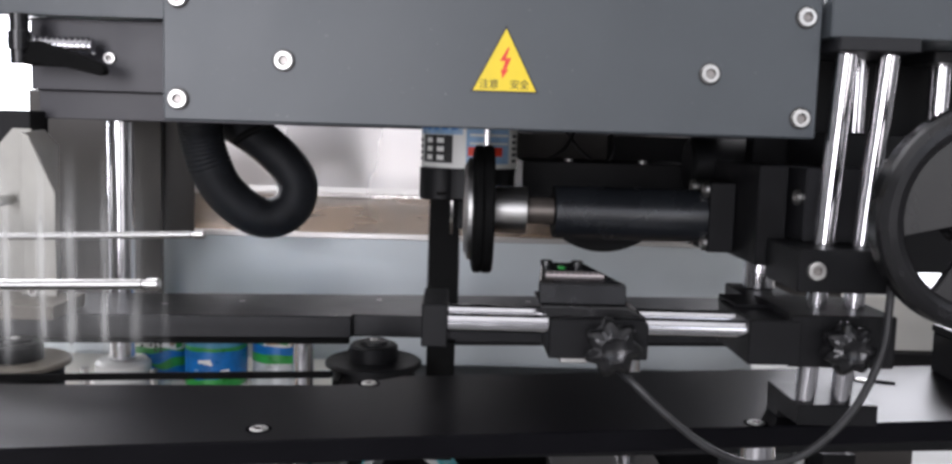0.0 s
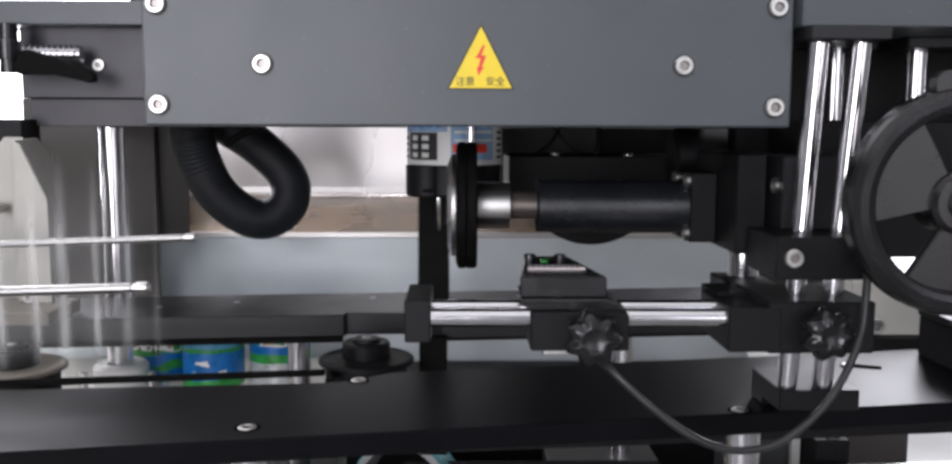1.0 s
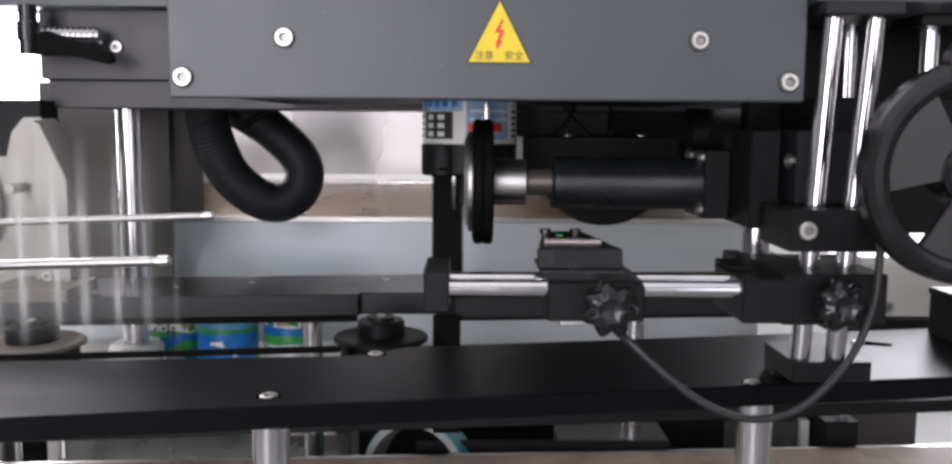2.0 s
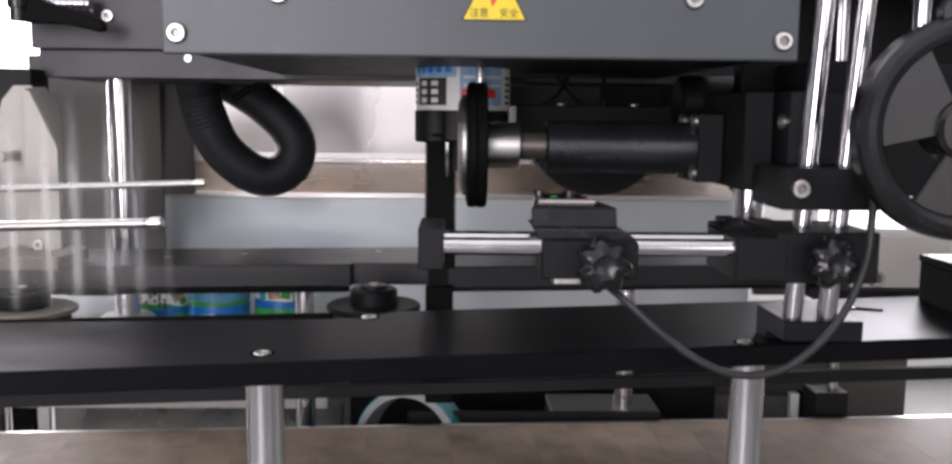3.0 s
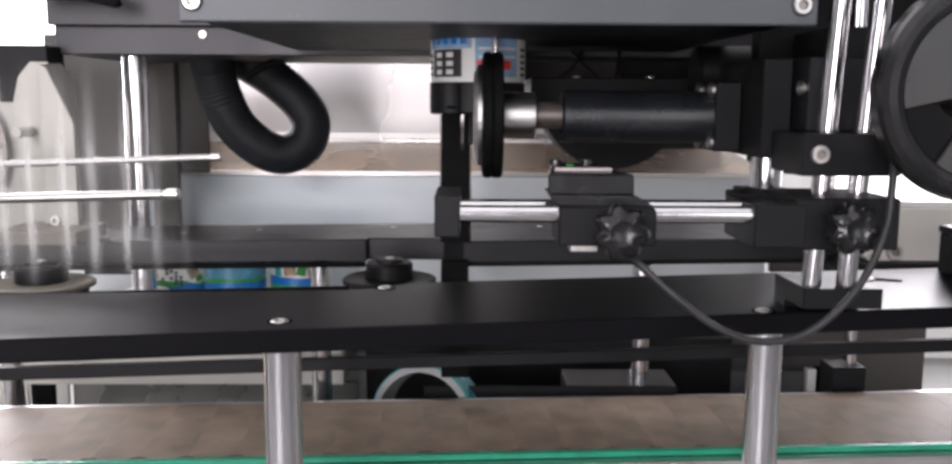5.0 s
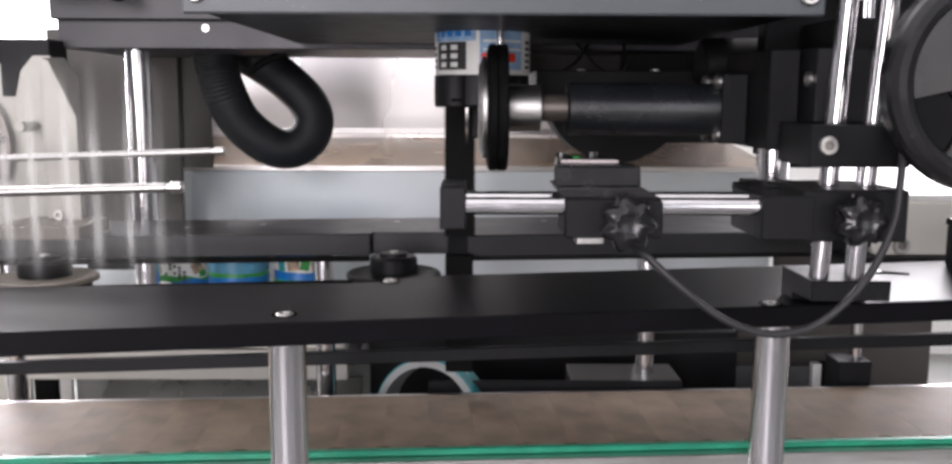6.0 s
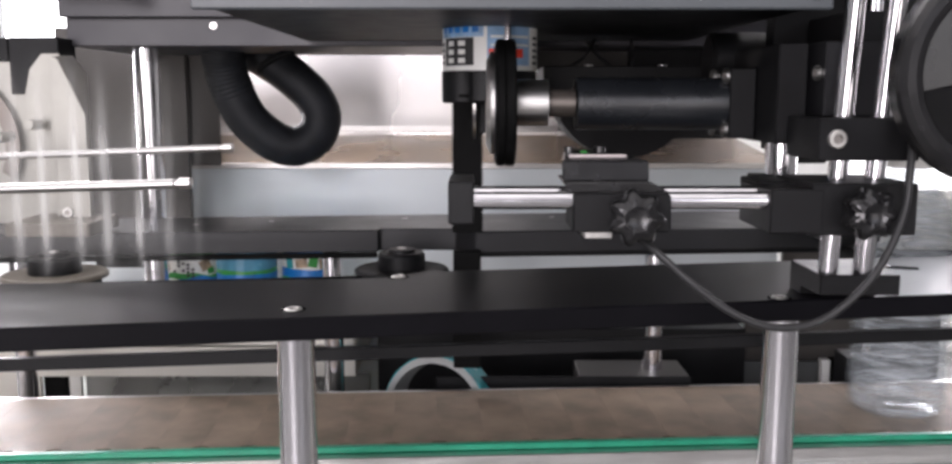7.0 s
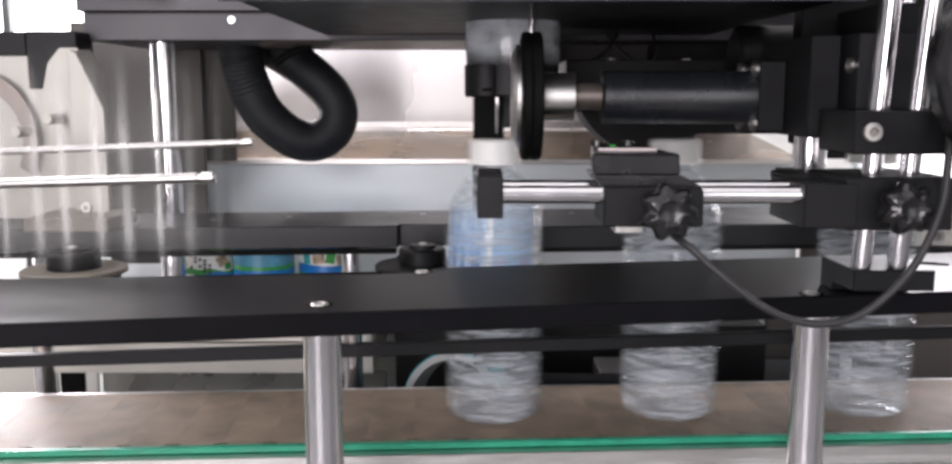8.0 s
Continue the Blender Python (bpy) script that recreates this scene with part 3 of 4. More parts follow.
def sensor():
    t = thing("label_sensor", (0.085, 0.56, 1.034), "black label sensor with pale sticker on a slotted bracket", "sensor")
    quick("carriage", lambda b: prism(b, [(0.0575, 1.0345), (0.1165, 1.0345), (0.1165, 1.0560), (0.1150, 1.0580), (0.0575, 1.0580)], "y", 0.5330, 0.578, 0.001), ANOD2, t, "black sliding carriage")
    quick("flared_foot", lambda q: prism(q, [(0.0570, 1.0582), (0.1165, 1.0582), (0.1050, 1.0645), (0.0525, 1.0645)], "y", 0.5400, 0.592, 0.001), KNOB, t, "black flared sensor foot")
    bm = bmesh.new()
    lo = [(0.0520, 0.5470, 1.0640), (0.1055, 0.5470, 1.0640), (0.0900, 0.622, 1.0640), (0.0590, 0.622, 1.0640)]
    hi = [(0.0520, 0.5500, 1.0768), (0.1055, 0.5500, 1.0768), (0.0890, 0.622, 1.0795), (0.0600, 0.622, 1.0795)]
    a = [bm.verts.new(p) for p in lo]
    b = [bm.verts.new(p) for p in hi]
    bm.faces.new(a)
    bm.faces.new(b[::-1])
    for i in range(4):
        bm.faces.new((a[i], b[i], b[(i + 1) % 4], a[(i + 1) % 4]))
    bmesh.ops.bevel(bm, geom=list(bm.edges), offset=0.0012, segments=1, affect="EDGES")
    body = part("sensor_body", bm, KNOB, t, "black bevelled sensor body")
    quick("sticker", lambda q: prism(q, [(0.0585, 0.572), (0.0950, 0.572), (0.0925, 0.584), (0.0600, 0.584)], "z", 1.0774, 1.0789, 0), STICKER, body, "pale printed sticker")
    for k in range(9):
        quick("printed_line", lambda q: box(q, 0.0615 + 0.0035 * k, 0.0635 + 0.0035 * k, 0.5755, 0.580, 1.07895, 1.0791, 0), ANOD, body)
    quick("indicator", lambda q: box(q, 0.069, 0.0735, 0.598, 0.606, 1.0770, 1.0797, 0.0006), GREENP, body, "green indicator lens")
    for x in (0.0625, 0.0830):
        quick("adjuster", lambda q: lathe(q, [(0, 0), (0.004, 0), (0.004, 0.0035), (0, 0.0035)], (x, 0.612, 1.0785), (0, 0, 1), 16), KNOB, body)
    quick("bottom_tab", lambda q: box(q, 0.066, 0.083, 0.545, 0.565, 1.0290, 1.0343, 0.0006), SCREW, t, "bright metal tab")
    star_knob((0.0925, 0.520, 1.0455), 0.0165, 0.022, t)


sensor()


def sensor_cable():
    t = thing("sensor_cable", (0.10, 0.52, 1.03), "black round cable looping from the sensor", "cable")
    pts = [(0.094, 0.545, 1.036), (0.0965, 0.530, 1.032), (0.1060, 0.518, 1.0245), (0.1230, 0.512, 1.0095), (0.1435, 0.508, 0.9940), (0.1635, 0.507, 0.9845), (0.1835, 0.507, 0.9825), (0.2040, 0.508, 0.9885), (0.2250, 0.510, 1.0060), (0.2385, 0.512, 1.026), (0.2475, 0.514, 1.050), (0.2500, 0.516, 1.072), (0.2520, 0.519, 1.100), (0.258, 0.528, 1.135), (0.27, 0.55, 1.17)]
    bm = bmesh.new()
    tube(bm, spline(pts, 10), 0.0023, 12)
    part("sheath", bm, CABLE, t)


sensor_cable()


# ---- hand wheel ----
def hand_wheel():
    cx, cy, cz, r = 0.2825, 0.482, 1.128, 0.0612
    t = thing("hand_wheel", (cx, cy, cz), "black spoked hand wheel with a thick rim", "hand wheel")
    bm = bmesh.new()
    prof = [(r, -0.006), (r, 0.003), (r - 0.0012, 0.0062), (r - 0.0045, 0.0088), (r - 0.0085, 0.0096), (r - 0.0118, 0.0088), (r - 0.0132, 0.0070), (r - 0.0138, 0.0030), (r - 0.0148, -0.003), (r - 0.0142, -0.008), (r - 0.009, -0.0098), (r - 0.003, -0.0092)]
    lathe(bm, prof, (cx, cy, cz), (0, -1, 0), 72, True)
    part("rim", bm, KNOB, t, "thick black rim")
    quick("hub", lambda b: lathe(b, [(0, -0.02), (0.017, -0.02), (0.017, 0.004), (0.0145, 0.0065), (0.0085, 0.0065), (0.0085, 0.009), (0, 0.009)], (cx, cy, cz), (0, -1, 0), 40), KNOB, t, "black hub")
    rodpart("axle_end", (cx, cy - 0.0092, cz), (cx, cy - 0.012, cz), 0.006, SCREW, t, "bright axle end", 24)
    for k, a in enumerate((35, 155, 275)):
        bm = bmesh.new()
        order = []
        for k2 in range(9):
            ang = radians(a - 38 + 76 * k2 / 8)
            order.append((cx + 0.0482 * math.cos(ang), cz + 0.0482 * math.sin(ang)))
        for k2 in reversed(range(7)):
            ang = radians(a - 40 + 80 * k2 / 6)
            order.append((cx + 0.0135 * math.cos(ang), cz + 0.0135 * math.sin(ang)))
        prism(bm, order, "y", cy - 0.002, cy + 0.005, 0.0008)
        part("spoke", bm, KNOB, t)
    rodpart("axle", (cx, cy + 0.02, cz), (cx, 0.58, cz), 0.008, CHROME, t, "steel axle", 20)
    rodpart("grip_boss", (0.272, 0.478, 1.190), (0.272, 0.486, 1.190), 0.008, KNOB, t, "", 24)


hand_wheel()


# ---- drive motor with friction wheel ----
def drive_unit():
    y, z = 0.66, 1.111
    t = thing("drive_motor", (0.12, y, 1.085), "black round drive motor with a rubber friction wheel", "motor")
    w = quick("friction_wheel", lambda b: lathe(b, [(0.02, 0.0), (0.040, 0.0), (0.0440, 0.001), (0.0455, 0.0025), (0.0455, 0.0065), (0.0444, 0.0075), (0.0455, 0.0085), (0.0455, 0.0135), (0.0440, 0.0150), (0.030, 0.0150), (0.030, 0.012), (0.012, 0.012)], (0.0125, y, z), (1, 0, 0), 64), RUBBER, t, "black rubber-tyred friction wheel")
    quick("polished_face", lambda b: lathe(b, [(0, 0), (0.030, 0), (0.0365, 0.003), (0.0365, 0.0055), (0, 0.0055)], (0.0068, y, z), (1, 0, 0), 56), STEEL, w, "polished steel face disc")
    rodpart("collar", (0.0277, y, z), (0.0515, y, z), 0.0168, STEEL, t, "bright steel collar", 40)
    rodpart("output_shaft", (0.0515, y, z), (0.0715, y, z), 0.0096, DULLS, t, "dull steel shaft", 32)
    quick("motor_body", lambda b: lathe(b, [(0, 0), (0.0182, 0), (0.0187, 0.0005), (0.0187, 0.1065), (0.0182, 0.107), (0, 0.107)], (0.0712, y, z - 0.0005), (1, 0, 0), 48), MOTOR, t, "black round motor body")
    # disc added before the motor face to keep its reflection dark
    rodpart("end_glare_mask", (0.0706, y, z - 0.0005), (0.0711, y, z - 0.0005), 0.0183, RUBBER, t, "matt black disc added to hide the face's glare", 40)
    f = boxpart("flange", (0.1782, 0.1965, 0.642, 0.69, 1.0865, 1.1355), ANOD2, t, "black square flange")
    for yy, zz in ((0.648, 1.1300), (0.648, 1.0925), (0.684, 1.1300), (0.684, 1.0925)):
        screw((0.1780, yy, zz), (-1, 0, 0), 0.0056, f)
    p = boxpart("mounting_plate", (0.1967, 0.2160, 0.595, 0.70, 1.0845, 1.1500), ANOD2, t, "black mounting plate")
    screw((0.2186, 0.5830, 1.1305), (-1, 0, 0), 0.0050, p)
    boxpart("arm", (0.2190, 0.262, 0.573, 0.66, 1.1032, 1.15), ANOD, t, "black mounting arm")


drive_unit()


def gear_motor():
    t = thing("gear_motor", (0.133, 0.87, 1.059), "large black round gear motor behind the drive unit", "motor")
    arc = [(0.136 + 0.066 * math.cos(radians(168 + 204 * k / 40)), 1.1255 + 0.066 * math.sin(radians(168 + 204 * k / 40))) for k in range(41)]
    quick("body", lambda b: prism(b, arc, "y", 0.84, 0.91, 0.003), ANOD2, t, "black round motor body")
    boxpart("gear_box", (0.058, 0.212, 0.80, 0.9, 1.098, 1.142), ANOD2, t, "black gear box")
    for x in (0.166, 0.10):
        screw((x, 0.824, 1.1418), (0, 0, 1), 0.004, t)
    quick("end_bell", lambda b: lathe(b, [(0, 0), (0.019, 0), (0.022, 0.003), (0.022, 0.05), (0, 0.05)], (0.185, 0.74, 1.1445), (1, 0, 0), 32), ANOD2, t, "black end bell")
    for i, (x0, x1) in enumerate(((0.085, 0.115), (0.125, 0.104), (0.14, 0.15))):
        bm = bmesh.new()
        tube(bm, spline([(x0, 0.85, 1.142), ((x0 + x1) / 2, 0.86, 1.152), (x1, 0.90, 1.170)], 6), 0.0016, 8)
        part("lead_wire", bm, CABLE, t)


gear_motor()
column("rear_column", 0.2235, 0.665, 1.0587, 1.0843, 0.0115, "polished short steel column behind the clamp")


# ---- printed sleeve that drops from the mandrel onto a bottle ----
def sleeve_label():
    x, y = 0.011, 0.772
    sl = thing("sleeve_label", (x, y, 1.1365), "white plastic sleeve label printed blue, red and black", "label")
    quick("sleeve", lambda b: lathe(b, [(0.0385, 0.0), (0.0395, 0.0), (0.0395, 0.062), (0.0385, 0.062)], (x, y, 1.1365), (0, 0, 1), 64, True), WHITE, sl, "white printed film")

    def patch(name, a0, a1, z0, z1, material, off=0.0002):
        bm = bmesh.new()
        n = 6
        lo, hi = [], []
        for k in range(n + 1):
            a = radians(a0 + (a1 - a0) * k / n)
            p = (x + (0.0395 + off) * math.sin(a), y - (0.0395 + off) * math.cos(a))
            lo.append(bm.verts.new((*p, z0)))
            hi.append(bm.verts.new((*p, z1)))
        for k in range(n):
            bm.faces.new((lo[k], lo[k + 1], hi[k + 1], hi[k]))
        part(name, bm, material, sl)
    patch("pale_blue_head", -75, -8, 1.163, 1.1975, LBLUE)
    for k in range(5):
        patch("blue_bar", -70 + k * 12, -62 + k * 12, 1.1665, 1.1730 + 0.0035 * (k % 2), BLUEP, 0.0004)
    for k in range(4):
        patch("blue_bar", -68 + k * 15, -57 + k * 15, 1.1840, 1.1900, BLUEP, 0.0004)
    patch("pale_blue_field", -4, 52, 1.1405, 1.1975, LBLUE)
    patch("black_field", -66, -20, 1.1405, 1.1625, BLACKP)
    for r in range(3):
        for c in range(2):
            patch("white_bar", -58 + c * 17, -48 + c * 17, 1.1425 + r * 0.0068, 1.1465 + r * 0.0068, WHITE, 0.0004)
    for k in range(4):
        patch("print_line", -80, -70, 1.1415 + k * 0.005, 1.1445 + k * 0.005, BLACKP)
    patch("red_mark", -2, 10, 1.1465, 1.1535, RED, 0.0004)
    patch("red_mark", 27, 41, 1.1465, 1.1535, RED, 0.0004)
    patch("white_stripe", 0, 50, 1.1555, 1.1572, WHITE, 0.0004)
    patch("white_stripe", 0, 50, 1.1620, 1.1640, WHITE, 0.0004)
    for k in range(5):
        patch("print_line", 60, 74, 1.1415 + k * 0.005, 1.1440 + k * 0.005, BLACKP)
    return sl


SLEEVE = sleeve_label()


def next_sleeve():
    t = thing("next_sleeve", (0.011, 0.772, 1.176), "clear film sleeve fed down after the printed one", "label")
    quick("film", lambda b: lathe(b, [(0.0388, 0.0), (0.0392, 0.0), (0.0392, 0.062), (0.0388, 0.062)], (0.011, 0.772, 1.176), (0, 0, 1), 64, True), thin_clear("clear_sleeve_film", 0.5), t)
    return t


NEXT = next_sleeve()


# ---- mandrel ----
def mandrel():
    x, y = 0.011, 0.772
    t = thing("label_mandrel", (x, y, 1.11), "black mandrel that carries the printed sleeve label", "mandrel")
    quick("core", lambda b: lathe(b, [(0, 0), (0.036, 0), (0.038, 0.002), (0.038, 0.065), (0, 0.065)], (x, y, 1.1105), (0, 0, 1), 56), ANOD2, t, "black mandrel core")
    quick("side_roller_block", lambda b: lathe(b, [(0, 0), (0.0172, 0), (0.0184, 0.0012), (0.0186, 0.004), (0.0186, 0.0255), (0, 0.0255)], (-0.0100, 0.7540, 1.1105), (0, 0, 1), 40), ANOD2, t, "black round roller block")
    # thin black bar on the block paints the dark of its slot
    boxpart("clamp_slot_shade", (-0.0145, -0.0060, 0.7342, 0.736, 1.1150, 1.1175), RUBBER, t, "black bar painting the shade of a clamp slot")
    boxpart("side_strip", (0.0020, 0.0095, 0.7650, 0.7690, 1.0850, 1.1104), ANOD2, t, "short black strip")
    quick("thin_disc", lambda b: lathe(b, [(0, 0), (0.029, 0), (0.029, 0.002), (0, 0.002)], (-0.003, 0.775, 1.109), (1, 0, 0), 40), STEEL, t, "thin steel disc")
    rodpart("hanger", (x, y, 1.1755), (x, y, 1.1705 + 0.03), 0.03, ANOD2, t)
    rodpart("guide_pin", (0.024, 0.722, 1.1500), (0.024, 0.722, 1.1705), 0.0028, CHROME, t, "bright guide pin", 24)


mandrel()


def toothed_strip():
    t = thing("toothed_strip", (-0.008, 0.84, 0.99), "black toothed rack strip standing behind the mandrel", "rack")
    pts = []
    n = 56
    z0, z1 = 0.9905, 1.1700
    for k in range(n):
        z = z0 + (z1 - z0) * k / n
        pts += [(0.0045, z), (0.0062, z + 0.0006), (0.0062, z + 0.0015), (0.0045, z + 0.0021)]
    for k in reversed(range(n)):
        z = z0 + (z1 - z0) * k / n
        pts += [(-0.0215, z + 0.0021), (-0.0232, z + 0.0015), (-0.0232, z + 0.0006), (-0.0215, z)]
    quick("strip", lambda b: prism(b, pts, "y", 0.838, 0.846, 0), RUBBER, t)
    boxpart("lower_plate", (-0.022, 0.004, 0.838, 0.85, 0.86, 0.9725), RUBBER, t)


toothed_strip()


# ---- hose ----
def hose():
    t = thing("corrugated_hose", (-0.21, 1.0, 1.06), "black corrugated hose hanging in a loop", "hose")
    pts = [(-0.292, 1.06, 1.215), (-0.29, 1.06, 1.178), (-0.289, 1.066, 1.154), (-0.283, 1.072, 1.125), (-0.268, 1.078, 1.091), (-0.24, 1.084, 1.065), (-0.215, 1.09, 1.0575), (-0.1930, 1.096, 1.068), (-0.185, 1.102, 1.091), (-0.195, 1.108, 1.115), (-0.221, 1.114, 1.1395), (-0.248, 1.12, 1.1575), (-0.277, 1.126, 1.172), (-0.307, 1.15, 1.176)]
    path = spline(pts, 36)
    bm = bmesh.new()
    tube(bm, path, lambda i: 0.0242 - 0.0008 * min(1, max(0, (i - 120) / 130)) + (0.0006 if i < 118 else 0.00006) * math.cos(i * math.pi / 3), 24)
    part("tube", bm, HOSE, t, "", 60)
    bm = bmesh.new()
    tube(bm, spline([(-0.243, 1.036, 1.146), (-0.236, 1.03, 1.151), (-0.224, 1.03, 1.158), (-0.203, 1.03, 1.1665)], 8), 0.0042, 10)
    part("cable_tie", bm, RUBBER, t, "black cable tie end")


hose()


# ---- rear panels ----
def rear_cabinet():
    t = thing("rear_cabinet", (0.0, 1.35, 0.6), "pale grey steel cabinet with brown tray and stainless back panel", "machine cabinet")
    boxpart("front_sheet", (-0.62, 0.40, 1.20, 1.206, 0.70, 1.0262), GREY, t, "pale blue-grey front sheet")
    bm = bmesh.new()
    prism(bm, [(1.196, 1.0265), (1.196, 1.0295), (1.50, 1.0590), (1.50, 1.0560)], "x", -0.62, 0.402, 0.0006)
    part("tray", bm, TRAY, t, "brown metal tray sloping forward")
    boxpart("tray_lip", (-0.62, 0.402, 1.1905, 1.1955, 1.0235, 1.0305), RAIL, t, "bright tray lip")
    bm = bmesh.new()
    prof = [(1.470, 1.0600), (1.478, 1.0620), (1.484, 1.0700), (1.488, 1.10), (1.49, 1.198), (1.496, 1.198), (1.494, 1.10), (1.49, 1.066), (1.478, 1.0575), (1.470, 1.0560)]
    prism(bm, prof, "x", -0.42, 0.42, 0)
    part("back_panel", bm, PANEL, t, "stainless back panel with a folded foot")
    boxpart("side_upright", (-0.47, -0.422, 1.40, 1.50, 0.7, 1.40), ANOD2, t, "dark upright")
    boxpart("floor_stand", (-0.60, 0.33, 1.21, 1.48, 0.0, 0.90), DARKG, t, "grey cabinet stand")


rear_cabinet()


def left_bracket():
    t = thing("steel_bracket", (-0.39, 0.85, 0.985), "dull stainless bracket plate with chamfered corner", "bracket")
    quick("face_plate", lambda b: prism(b, [(-0.392, 1.006), (-0.362, 1.000), (-0.362, 1.099), (-0.385, 1.150), (-0.392, 1.153)], "y", 0.848, 0.851, 0.0006), BRACKET, t, "stainless face plate")
    quick("side_plate", lambda b: prism(b, [(0.851, 0.998), (0.93, 0.998), (0.93, 1.14), (0.90, 1.155), (0.851, 1.153)], "x", -0.395, -0.392, 0.0004), BRACKET, t, "stainless side plate")
    quick("lower_plate", lambda b: prism(b, [(-0.422, 0.99), (-0.395, 0.99), (-0.395, 1.156), (-0.412, 1.156), (-0.424, 1.142), (-0.432, 1.11), (-0.426, 1.055)], "y", 0.876, 0.879, 0.0005), BRACKET, t, "stainless rear leaf")
    boxpart("block", (-0.4545, -0.4060, 0.90, 0.94, 1.118, 1.1730), ANOD2, t, "black block")
    boxpart("side_block", (-0.66, -0.4550, 0.90, 0.94, 1.150, 1.1725), ANOD2, t, "black side block")
    boxpart("lower_leaf", (-0.66, -0.424, 0.902, 0.906, 0.99, 1.1498), BRACKET, t, "stainless lower leaf")
    boxpart("dark_back", (-0.66, -0.41, 0.948, 0.952, 0.99, 1.072), DARKG, t, "dark grey back sheet")
    bm = bmesh.new()
    arc = [(-0.500 + r * math.cos(radians(a)), 1.068 + r * 1.25 * math.sin(radians(a))) for r, seq in ((0.054, range(-30, 131, 10)), (0.040, range(130, -31, -10))) for a in seq]
    prism(bm, arc, "y", 0.892, 0.896, 0.0004)
    part("curved_arm", bm, DULLS, t, "curved stainless arm")
    for x, z in ((-0.414, 1.090), (-0.444, 1.078)):
        rodpart("stud", (x, 0.872, z), (x, 0.845, z), 0.005, BRACKET, t, "dull stud", 24)
    screw((-0.383, 0.848, 1.008), (0, -1, 0), 0.005, t)
    boxpart("holder", (-0.42, -0.345, 0.80, 0.87, 0.992, 1.004), DISCM, t, "dull metal foot")


left_bracket()


def guide_rod(y, z, x1, drop, r, label):
    t = thing("guide_rod", (x1, y, z), label, "guide rod", "guide rods")
    x0 = -0.80
    quick("rod", lambda b: rod(b, (x0, y, z - drop), (x1 - 0.012, y, z), r), RODM, t)
    d = Vector((x1 - 0.012 - x0, 0, drop)).normalized()
    quick("tip", lambda b: lathe(b, [(0, 0), (r * 0.8, 0), (r * 0.8, 0.003), (r * 1.15, 0.0035), (r * 1.15, 0.011), (r * 0.9, 0.0125), (0, 0.0125)], (x1 - 0.0125, y, z), d, 24), SCREW, t)


guide_rod(0.79, 1.0715, -0.211, 0.022, 0.0032, "thin polished steel guide rod")
guide_rod(0.637, 1.0545, -0.2015, 0.018, 0.0036, "thin polished steel guide rod")


def clear_film():
    t = thing("clear_film_web", (-0.35, 0.70, 0.99), "clear milky plastic film web hanging in vertical folds", "plastic film")
    step = 0.42 / 7
    for p in range(7):
        bm = bmesh.new()
        n = 10
        rows = []
        for z in (0.975, 1.02, 1.07, 1.12, 1.155):
            rows.append([bm.verts.new((-0.62 + step * (p + k / n), 0.705 + 0.004 * math.sin((p * n + k) * 0.9), z)) for k in range(n + 1)])
        for a, b in zip(rows, rows[1:]):
            for k in range(n):
                bm.faces.new((a[k], a[k + 1], b[k + 1], b[k]))
        part("film_fold", bm, FILM, t, "", 60)


clear_film()


def dark_side_panel():
    t = thing("dark_side_panel", (-0.40, 1.12, 1.0), "dark sheet panel behind the round column", "machine panel")
    # sheet extended towards the hose, its dark colour standing for the shadow there
    boxpart("upper_sheet", (-0.515, -0.322, 1.155, 1.160, 1.030, 1.1995), SHADE, t, "dark upper sheet filling the shadow beside the hose")
    boxpart("sheet", (-0.515, -0.357, 1.14, 1.15, 0.92, 1.1995), SHADE, t, "black sheet")
    boxpart("foot_sheet", (-0.485, -0.357, 1.151, 1.19, 0.90, 0.93), ANOD2, t, "black folded foot")


dark_side_panel()


def rear_shroud():
    t = thing("rear_shroud", (0.2, 1.0, 1.1), "dark shroud with shade-toned strip behind the gear motor", "machine panel")
    # separate strip coloured as the stainless back panel looks in shade
    boxpart("strip", (0.052, 0.20, 1.02, 1.03, 1.10, 1.1655), SHADE, t, "strip toned as the back panel in shade")
    boxpart("cover", (0.165, 0.33, 0.98, 1.015, 1.0715, 1.1655), ANOD2, t, "black cover")
    boxpart("side_strip", (0.4025, 0.600, 1.185, 1.195, 0.90, 0.985), SHADE, t, "brown grey side strip")
    boxpart("side_cover", (0.331, 0.375, 0.98, 1.015, 1.045, 1.1655), ANOD2, t, "black side cover")


rear_shroud()
tagged(quick("round_flange", lambda b: lathe(b, [(0, 0), (0.036, 0), (0.036, 0.005), (0.022, 0.006), (0.022, 0.014), (0, 0.014)], (0.250, 0.752, 0.9560), (0, 0, 1), 48), ANOD2), "black round flange behind the beam", "flange")
tagged(boxpart("rod_bracket", (-0.83, -0.795, 0.58, 0.85, 0.0, 1.10), ANOD2), "black upright carrying the guide rods", "bracket")


def machine_base():
    t = thing("machine_base", (0.05, 0.85, 0.0), "stainless machine base cabinet under the conveyor", "machine cabinet")
    boxpart("body", (-0.80, 0.90, 0.50, 1.18, 0.06, 0.598), BRACKET, t, "stainless base body", 0.004)
    for x in (-0.74, 0.84):
        for y in (0.56, 1.12):
            rodpart("foot", (x, y, 0.0), (x, y, 0.06), 0.03, RUBBER, t, "black foot", 24)
    for x in (-0.6, 0.75):
        boxpart("bed_bracket", (x, x + 0.03, 0.72, 0.80, 0.598, 0.80), BRACKET, t, "stainless bed bracket")


machine_base()


# ---- conveyor ----
CONV = pose(0, 0.7085, 0.838, 0, 0, 3.5)


